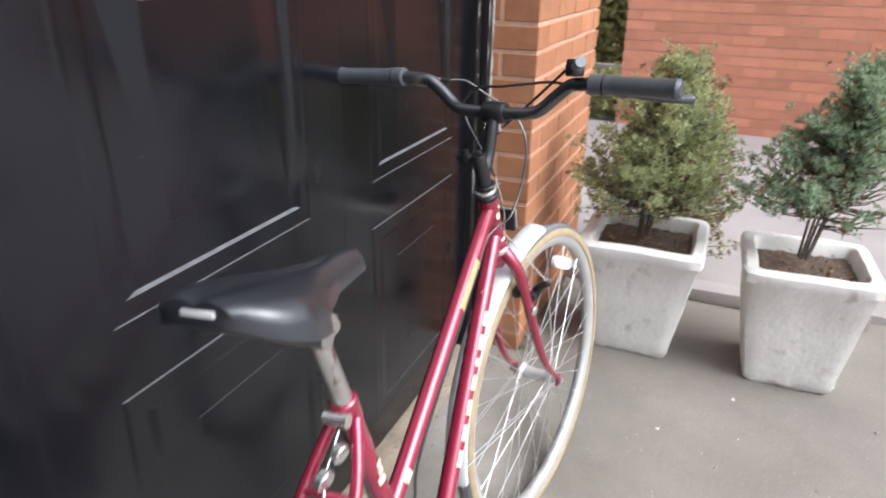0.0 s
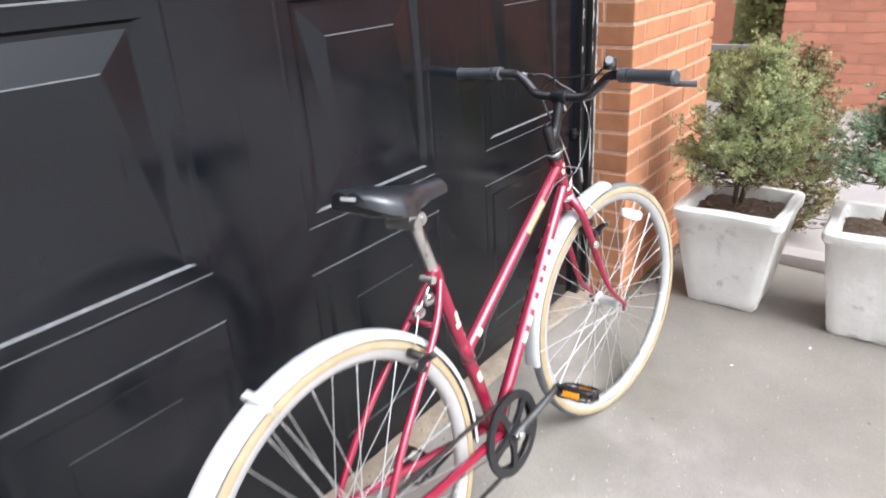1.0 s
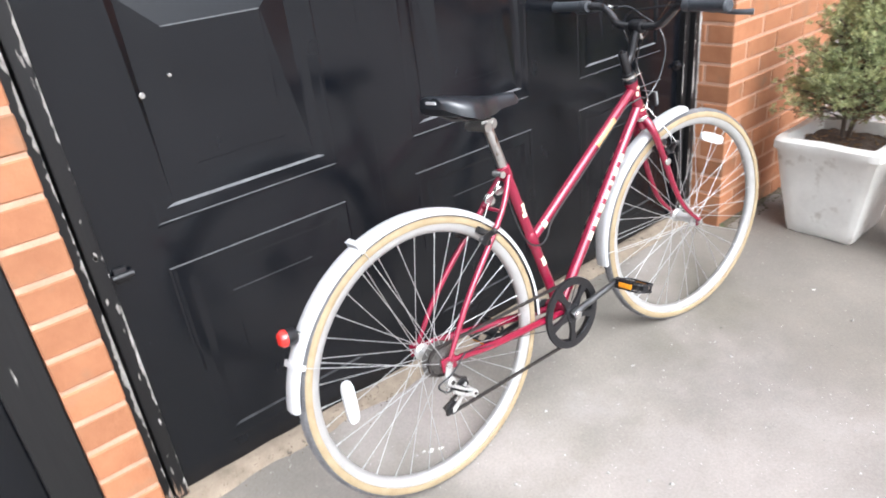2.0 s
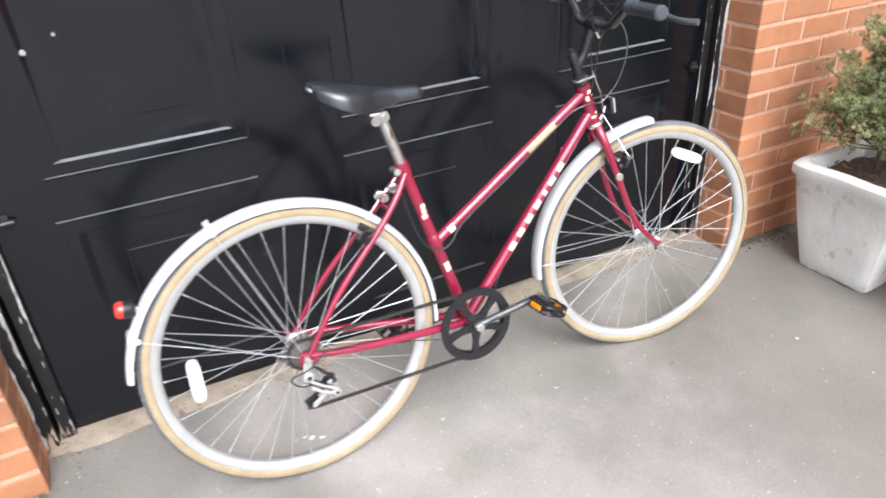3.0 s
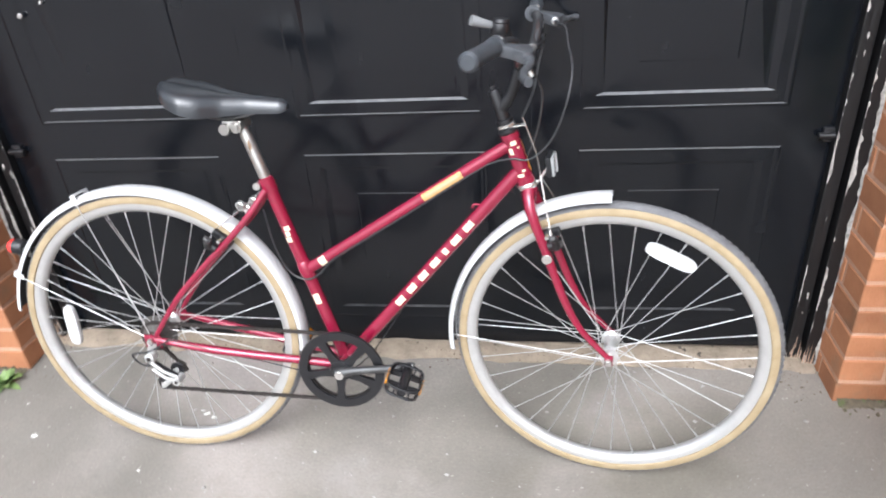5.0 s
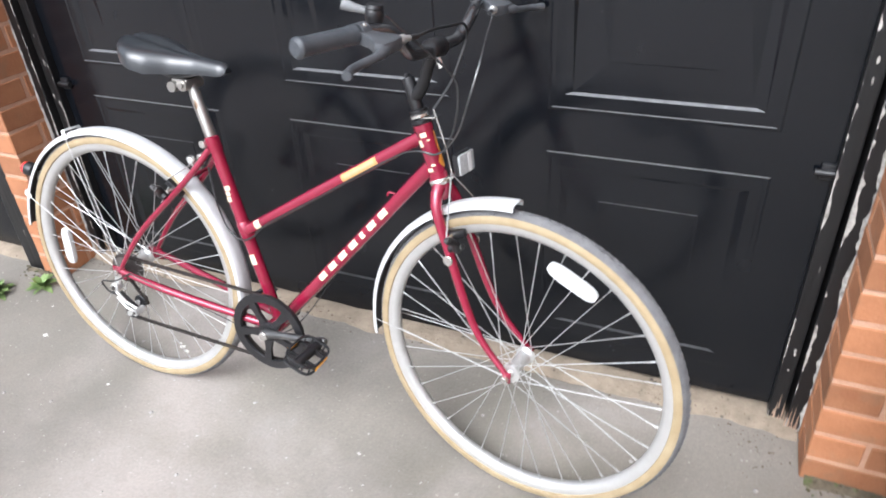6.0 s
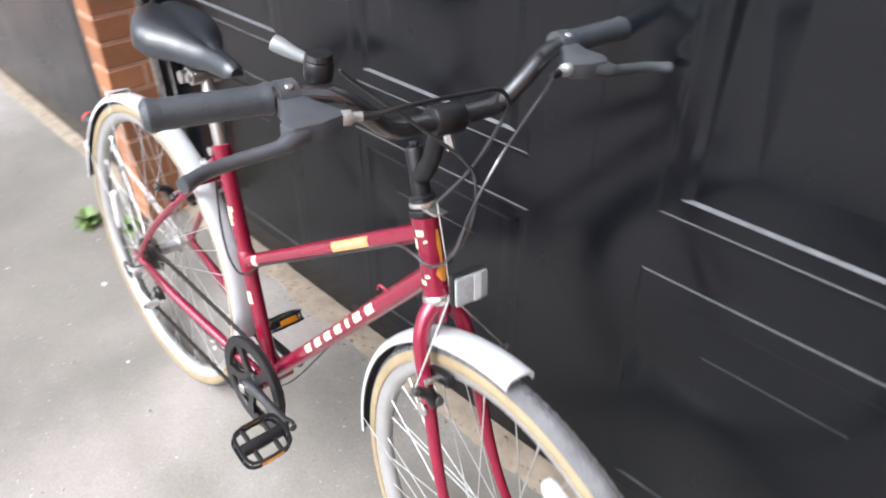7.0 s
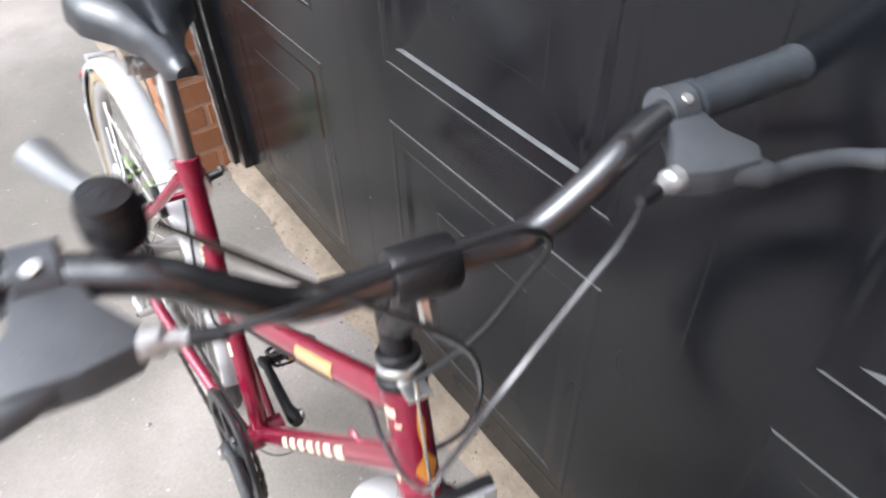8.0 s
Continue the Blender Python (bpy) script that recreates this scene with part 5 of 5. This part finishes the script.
def build_chainset():
    cs = sub("chainset", bike)
    tagged(cs, "black chainset with a plastic guard and steel crank")
    c = BB + Vector((0, -0.047, 0))
    fpart("guard_rim", lathe([(RING_R, -0.004), (RING_R + 0.0015, 0), (RING_R, 0.004), (0.081, 0.004), (0.079, 0), (0.081, -0.004)], c, segs=64), M_BLACK, cs)
    fpart("boss", lathe([(0.0001, -0.006), (0.025, -0.006), (0.028, 0), (0.025, 0.006), (0.0001, 0.006)], c, segs=32, closed=False), M_BLACK, cs)
    for k in range(5):
        a = radians(CRANK_ANGLE + 36 + 72 * k)
        u = Vector((math.cos(a), 0, math.sin(a)))
        v = Vector((-math.sin(a), 0, math.cos(a)))
        bm = bmesh.new()
        for y0, y1 in ((-0.004, 0.004),):
            p = [c + u * 0.024 + v * 0.012, c + u * 0.050 + v * 0.0075, c + u * 0.083 + v * 0.012, c + u * 0.083 - v * 0.012, c + u * 0.050 - v * 0.0075, c + u * 0.024 - v * 0.012]
            lo = [bm.verts.new(q + Vector((0, y0, 0))) for q in p]
            hi = [bm.verts.new(q + Vector((0, y1, 0))) for q in p]
            bm.faces.new(lo)
            bm.faces.new(list(reversed(hi)))
            for i in range(6):
                j = (i + 1) % 6
                bm.faces.new((lo[j], lo[i], hi[i], hi[j]))
        fpart("guard_spoke", solid(bm), M_BLACK, cs)
    teeth = [(0.090, -0.001), (0.094, 0.001), (0.090, 0.003), (0.079, 0.003), (0.079, -0.001)]
    fpart("chainring", lathe(teeth, c + Vector((0, 0.010, 0)), segs=48), M_CHAIN, cs, "oily steel chainring")
    for s, ang in ((-1, CRANK_ANGLE), (1, CRANK_ANGLE + 180)):
        a = radians(ang)
        u = Vector((math.cos(a), 0, math.sin(a)))
        p0 = BB + Vector((0, s * 0.058, 0))
        p1 = p0 + u * 0.170 + Vector((0, s * 0.014, 0))
        fpart("crank_arm", tube([p0 - u * 0.012, p0, p0 + u * 0.03, p1 - u * 0.02, p1, p1 + u * 0.012], [0.010, 0.0135, 0.0095, 0.0085, 0.0105, 0.007], 14), M_CRANK if s < 0 else M_BLACK, cs, "dull steel crank arm")
        fpart("crank_bolt", disc(p0 + Vector((0, s * 0.012, 0)), 0.011, 0.006), M_STEEL, cs, "chrome crank bolt")
        pedal = sub("pedal", bike)
        tagged(pedal, "black plastic cage pedal with amber reflectors")
        tilt = Matrix.Translation(p1 + Vector((0, s * 0.058, 0))) @ Matrix.Rotation(radians(20 if s < 0 else -35), 4, "Y")
        fpart("axle", tube([p1, p1 + Vector((0, s * 0.095, 0))], [0.010, 0.007], 12), M_BLACK, pedal)
        loop = []
        for k in range(32):
            g = 2 * math.pi * k / 32
            loop.append((math.copysign(abs(math.cos(g)) ** 0.5, math.cos(g)) * 0.038, math.copysign(abs(math.sin(g)) ** 0.5, math.sin(g)) * 0.046))
        for h in (-0.0095, 0.0095):
            # a thin toothed rail round the top and the bottom of the cage
            bm = bmesh.new()
            rings = []
            for f, dz in ((1.0, -0.002), (1.02, 0.0), (1.0, 0.002), (0.90, 0.002), (0.88, 0.0), (0.90, -0.002)):
                rings.append([bm.verts.new((a * f, b * f, h + dz + (math.copysign(0.0016, h) if k % 2 and abs(dz) > 0.001 and dz * h > 0 else 0.0))) for k, (a, b) in enumerate(loop)])
            for r0, r1 in zip(rings, rings[1:] + rings[:1]):
                for k in range(32):
                    bm.faces.new((r0[k], r0[(k + 1) % 32], r1[(k + 1) % 32], r1[k]))
            fpart("cage_rail", solid(bm), M_BLACK, pedal, "", tilt)
        for k in (1, 4, 7, 9, 12, 15, 17, 20, 23, 25, 28, 31):
            a, b = loop[k][0] * 0.95, loop[k][1] * 0.95
            fpart("cage_post", tube([(a, b, -0.0095), (a, b, 0.0095)], 0.0022, 6), M_BLACK, pedal, "", tilt)
        fpart("barrel", tube([(0, -0.042, 0), (0, -0.036, 0), (0, 0.036, 0), (0, 0.042, 0)], [0.0095, 0.0115, 0.0115, 0.0095], 14), M_BLACK, pedal, "", tilt)
        for x in (-0.036, 0.036):
            fpart("pedal_reflector", box((x + (0.0006 if x > 0 else -0.0040), -0.021, -0.0068), (x + (0.0040 if x > 0 else -0.0006), 0.021, 0.0068), 0.001), M_AMBER, pedal, "amber pedal reflector", tilt)
        for y in (-0.020, 0.020):
            fpart("cage_bar", box((-0.034, y - 0.0028, -0.0065), (0.034, y + 0.0028, 0.0065), 0.0012), M_BLACK, pedal, "", tilt)


build_chainset()


def build_drive():
    gears = sub("derailleur", bike)
    tagged(gears, "bright alloy rear derailleur with jockey wheels")
    free = sub("freewheel", bike)
    tagged(free, "oily steel freewheel of stacked sprockets")
    for k in range(6):
        r = 0.023 + 0.0040 * k
        fpart("sprocket", lathe([(r, -0.001), (r + 0.003, 0), (r, 0.001), (0.014, 0.001), (0.014, -0.001)], REAR + Vector((0, -0.052 + 0.0055 * k, 0)), segs=26), M_COG, free)
    hang = REAR + Vector((-0.006, -0.068, -0.040))
    j1 = REAR + Vector((0.042, -0.050, -0.084))
    j2 = REAR + Vector((0.002, -0.050, -0.128))
    bm = bmesh.new()
    add_tube(bm, [REAR + Vector((0.004, -0.066, -0.004)), REAR + Vector((-0.004, -0.067, -0.024)), hang], [0.010, 0.0095, 0.011], 10)
    bmesh.ops.scale(bm, vec=(1, 0.32, 1), space=Matrix.Translation((0, 0.067, 0)), verts=bm.verts[:])
    fpart("hanger", bm, M_ALLOY, gears, "bright alloy hanger")
    fpart("pivot_body", tube([hang + Vector((0, 0.006, 0)), hang + Vector((0, -0.012, 0)), hang + Vector((0, -0.014, 0))], [0.0120, 0.0120, 0.0095], 18), M_ALLOY, gears)
    fpart("pivot_bolt", disc(hang + Vector((0, -0.0155, 0)), 0.006, 0.003, segs=6), M_CHAIN, gears, "dark pivot bolt")
    # black plate added as the shade behind the parallelogram links
    fpart("link_plate", box((-0.036, -0.001, -0.007), (0.030, 0.001, 0.007), 0.0008), M_BLACK, gears, "black plate added as shade between the links", Matrix.Translation(hang + Vector((0.032, 0.002, -0.040))) @ Matrix.Rotation(radians(36), 4, "Y"))
    for dz, r in ((0.0, 0.0042), (-0.017, 0.0042)):
        fpart("parallelogram_link", tube([hang + Vector((0.002, -0.010, -0.012 + dz)), hang + Vector((0.030, -0.012, -0.034 + dz)), hang + Vector((0.058, -0.006, -0.052 + dz * 0.8))], [r, r * 0.95, r], 10), M_ALLOY, gears)
    fpart("outer_knuckle", tube([hang + Vector((0.058, -0.016, -0.060)), hang + Vector((0.058, 0.014, -0.060))], 0.0092, 16), M_ALLOY, gears)
    fpart("knuckle_bolt", disc(hang + Vector((0.058, -0.0175, -0.060)), 0.0045, 0.003, segs=6), M_CHAIN, gears, "dark knuckle bolt")
    fpart("adjuster_bolt", tube([hang + Vector((-0.010, -0.006, -0.018)), hang + Vector((-0.022, -0.006, -0.022))], 0.004, 8), M_STEEL, gears, "steel adjuster bolt")
    for y in (-0.009, 0.008):
        bm = bmesh.new()
        add_tube(bm, [j1 + Vector((0.006, y, 0.008)), j1 + Vector((0, y, 0)), (j1 + j2) / 2 + Vector((0.006, y, -0.003)), j2 + Vector((0, y, 0)), j2 + Vector((-0.005, y, -0.007))], [0.003, 0.0075, 0.0048, 0.0075, 0.003], 10)
        bmesh.ops.scale(bm, vec=(1, 0.16, 1), space=Matrix.Translation(-(j1 + Vector((0, y, 0)))), verts=bm.verts[:])
        fpart("cage_plate", bm, M_ALLOY, gears)
    for j in (j1, j2):
        fpart("jockey_wheel", lathe([(0.016, -0.003), (0.018, 0), (0.016, 0.003), (0.004, 0.003), (0.004, -0.003)], j, segs=22), M_BLACK, gears, "black jockey wheel")
    # the chain: upper run, round the sprocket, over the jockey wheels, lower run
    chain_y = -0.040
    ring_c = BB + Vector((0, -0.037, 0))
    path_pts = []
    for k in range(15):
        a = radians(100 - 200 * k / 14)
        path_pts.append(ring_c + Vector((math.cos(a) * 0.092, 0, math.sin(a) * 0.092)))
    path_pts.append(j2 + Vector((0.012, 0.006, -0.017)))
    path_pts.append(j2 + Vector((-0.012, 0.006, -0.014)))
    path_pts.append(j2 + Vector((-0.017, 0.006, 0.006)))
    path_pts.append(j1 + Vector((0.016, 0.006, -0.006)))
    path_pts.append(j1 + Vector((0.016, 0.006, 0.010)))
    path_pts.append(j1 + Vector((0.0, 0.006, 0.019)))
    for k in range(9):
        a = radians(-70 - 190 * k / 8)
        path_pts.append(Vector((REAR.x + math.cos(a) * 0.036, chain_y, REAR.z + math.sin(a) * 0.036)))
    path_pts.append(path_pts[0].copy())
    bm = bmesh.new()
    step, carry, flip = 0.0127, 0.0, 0
    for a, b in zip(path_pts, path_pts[1:]):
        seg = (b - a).length
        d = (b - a).normalized()
        pos = carry
        while pos < seg:
            c = a + d * pos
            flip ^= 1
            w = 0.0038 if flip else 0.0028
            q = Matrix.Translation(c) @ d.to_track_quat("X", "Z").to_matrix().to_4x4()
            add_box(bm, (-0.0068, -w, -0.0032), (0.0068, w, 0.0032), 0.0, q)
            pos += step
        carry = pos - seg
    fpart("chain", bm, M_CHAIN, bike, "dark oily chain", smooth=False)
    fpart("cable_loop", tube(curve([REAR + Vector((0.05, -0.072, 0.01)), REAR + Vector((0.0, -0.078, -0.02)), REAR + Vector((-0.045, -0.08, -0.03)), REAR + Vector((-0.030, -0.08, -0.055)), hang + Vector((0.0, -0.012, -0.02))], 6), 0.0022, 7), M_CABLE, gears, "black cable loop")


build_drive()


# front reflector on its bracket
def build_front_reflector():
    refl = sub("front_reflector", bike)
    tagged(refl, "square white front reflector on a wire bracket")
    c = Vector((0.917, 0.012, 0.752))
    turn = Matrix.Translation(c) @ Matrix.Rotation(radians(-8), 4, "Y")
    fpart("backing", box((-0.006, -0.027, -0.0215), (0.004, 0.027, 0.0215), 0.004), M_BLACK, refl, "black backing plate", ST @ turn)
    fpart("lens", box((0.0042, -0.0255, -0.020), (0.010, 0.0255, 0.020), 0.003), M_LENS, refl, "white prismatic lens", ST @ turn)
    fpart("lens_bar", box((0.0102, 0.002, -0.0185), (0.0112, 0.013, 0.0185)), M_WHITE, refl, "brighter white bar", ST @ turn)
    fpart("bracket", tube(curve([(0.886, 0.004, 0.706), (0.895, 0.007, 0.717), (0.905, 0.010, 0.734), (0.912, 0.012, 0.748)], 5), 0.003, 8), M_STEEL, refl, "bent steel bracket", ST)


build_front_reflector()


# ---- small debris on the tarmac ----
def build_debris():
    rng = random.Random(21)
    bm = bmesh.new()
    for k in range(170):
        x, y = rng.uniform(-1.2, 2.4), rng.uniform(-1.7, -0.06)
        r = rng.choice((0.0025, 0.003, 0.004, 0.006))
        z = ground_z(x, y) + 0.002
        ring = [bm.verts.new((x + r * math.cos(a) * rng.uniform(0.6, 1.3), y + r * math.sin(a) * rng.uniform(0.6, 1.3), z)) for a in (2 * math.pi * j / 6 for j in range(6))]
        tip = bm.verts.new((x, y, z + r * 0.6))
        for j in range(6):
            bm.faces.new((ring[j], ring[(j + 1) % 6], tip))
    crumbs = bmesh.new()
    for k in range(520):
        x = rng.uniform(-0.62, 1.66) if k < 380 else rng.choice((-0.60, 1.58)) + rng.gauss(0, 0.06)
        y = -0.03 - abs(rng.gauss(0, 0.035)) if k < 380 else -0.06 - abs(rng.gauss(0, 0.07))
        r = rng.choice((0.001, 0.0013, 0.0016, 0.002, 0.003))
        z = ground_z(x, y) + (0.013 if y > -0.06 else 0.002)
        ring = [crumbs.verts.new((x + r * math.cos(a) * rng.uniform(0.5, 1.5), y + r * math.sin(a) * rng.uniform(0.5, 1.5), z)) for a in (2 * math.pi * j / 5 for j in range(5))]
        tip = crumbs.verts.new((x, y, z + r))
        for j in range(5):
            crumbs.faces.new((ring[j], ring[(j + 1) % 5], tip))
    dirt = part("sill_crumbs", crumbs, M_SOIL, smooth=False)
    tagged(dirt, "dark crumbs of dirt along the garage door sill", "dirt", kind="stuff")
    ob = part("scattered_grit", bm, M_CAULK, smooth=False)
    tagged(ob, "pale grit and crumbs scattered on the tarmac", "grit", kind="stuff")


build_debris()


def paint_drips():
    """Old splashes of white paint on the tarmac, each a thin ragged dab."""
    rng = random.Random(4)
    bm = bmesh.new()
    for cx, cy, r in ((0.001, -0.311, 0.011), (0.026, -0.324, 0.009), (-0.018, -0.303, 0.005), (-0.451, -0.418, 0.009), (-0.542, -0.308, 0.005), (-0.105, -0.506, 0.006), (1.467, -0.658, 0.007), (1.685, -0.854, 0.006)):
        ring = []
        for j in range(11):
            a = 2 * math.pi * j / 11
            q = r * rng.uniform(0.3, 1.0)
            x, y = cx + q * math.cos(a) * 1.3, cy + q * math.sin(a)
            ring.append(bm.verts.new((x, y, ground_z(x, y) + 0.002)))
        tip = bm.verts.new((cx, cy, ground_z(cx, cy) + 0.0032))
        for j in range(11):
            bm.faces.new((ring[j], ring[(j + 1) % 11], tip))
    ob = part("paint_splashes", bm, M_PLANTER, smooth=False)
    tagged(ob, "old splashes of white paint on the tarmac", "paint splash", kind="stuff")


paint_drips()


def dirt_drift(name, x0, x1, y_wall, reach, seed, label):
    """A low uneven bank of soil and moss crumbs swept against the foot of a wall."""
    rng = random.Random(seed)
    bm = bmesh.new()
    n = int((x1 - x0) / 0.008)
    rows = []
    for i in range(n + 1):
        x = x0 + (x1 - x0) * i / n
        k = max(0.12, 0.62 + 0.9 * noise.noise((x * 5.0, seed, 0)) + 0.35 * noise.noise((x * 31.0, seed, 2)))
        w = reach * k
        row = []
        for j in range(6):
            f = j / 5
            h = 0.012 * k * (1 - f) ** 1.5 + 0.003 * noise.noise((x * 80, f * 7, seed)) * (1 - f)
            row.append(bm.verts.new((x, y_wall - w * f, ground_z(x, y_wall - w * f) - 0.002 * f + 0.0012 + max(0.0, h))))
        rows.append(row)
    for a, b in zip(rows, rows[1:]):
        for j in range(5):
            bm.faces.new((a[j], a[j + 1], b[j + 1], b[j]))
    for k in range(int(n * 2.2)):
        x = rng.uniform(x0, x1)
        y = y_wall - abs(rng.gauss(0, reach * 0.8))
        r = rng.choice((0.0012, 0.0018, 0.0025, 0.004))
        z = ground_z(x, y) + 0.001 + (0.008 if y > y_wall - reach * 0.3 else 0.0)
        add_box(bm, (-r, -r * 0.8, 0), (r, r * 0.8, r), 0.0, pose(x, y, z, rng.uniform(-20, 20), rng.uniform(-20, 20), rng.uniform(0, 180)))
    ob = part(name, solid(bm), M_DIRT, smooth=False)
    tagged(ob, label, "dirt", kind="stuff")


dirt_drift("dirt_bank", 1.672, 2.34, -0.178, 0.040, 3, "dark soil and moss gathered along the foot of the brick pier")
dirt_drift("dirt_bank", -0.80, -0.63, -0.178, 0.032, 5, "dark soil and moss gathered along the foot of the brick pier")


# ---- bricks of the two piers ----
def brick_mesh(name, lx, ly, lz):
    bm = box((0, 0, 0), (lx, ly, lz), 0.0)
    bmesh.ops.bevel(bm, geom=bm.edges[:], offset=0.0030, segments=1, affect="EDGES")
    me = bpy.data.meshes.new(name)
    bm.to_mesh(me)
    bm.free()
    me.materials.append(M_BRICK)
    return me


MESH_STRETCH = brick_mesh("brick", 0.215, 0.1025, 0.065)
MESH_HEAD = brick_mesh("brick", 0.1025, 0.215, 0.065)
MESH_HALF = brick_mesh("brick", 0.1025, 0.1025, 0.065)


def lay_pier(pier, x_corner, x_end, sign):
    """Half-lapped courses from the corner at the door outwards; sign is the way along x."""
    rng = random.Random(int(x_corner * 100) + 7)

    def put(me, x0, lx, y0, z):
        ob = new("brick", me)
        ob.parent = pier
        ob.matrix_world = pose(x0 if sign > 0 else x0 - lx, y0 + rng.uniform(-0.0015, 0.0015), z + rng.uniform(-0.001, 0.001), 0, 0, rng.uniform(-0.25, 0.25))

    z0 = 0.0008 - 0.019 * x_corner - 0.012
    for c in range(-1, 34):
        z = z0 + 0.075 * c
        x = x_corner
        if c % 2:
            put(MESH_HEAD, x, 0.1025, -0.178, z)
            x += sign * 0.1125
        else:
            put(MESH_HEAD, x, 0.1025, -0.0655, z)
        if (x_end - x) * sign > 0.3:
            while (x_end - x) * sign > 0.12:
                put(MESH_STRETCH, x, 0.215, -0.178, z)
                x += sign * 0.225
            if (x_end - x) * sign > 0.05:
                put(MESH_HEAD, x, 0.1025, -0.178, z)
        elif c % 2 == 0:
            put(MESH_HALF, x, 0.1025, -0.178, z)


lay_pier(pier_east, 1.663, 2.525, 1)
lay_pier(pier_west, -0.620, -0.7235, -1)
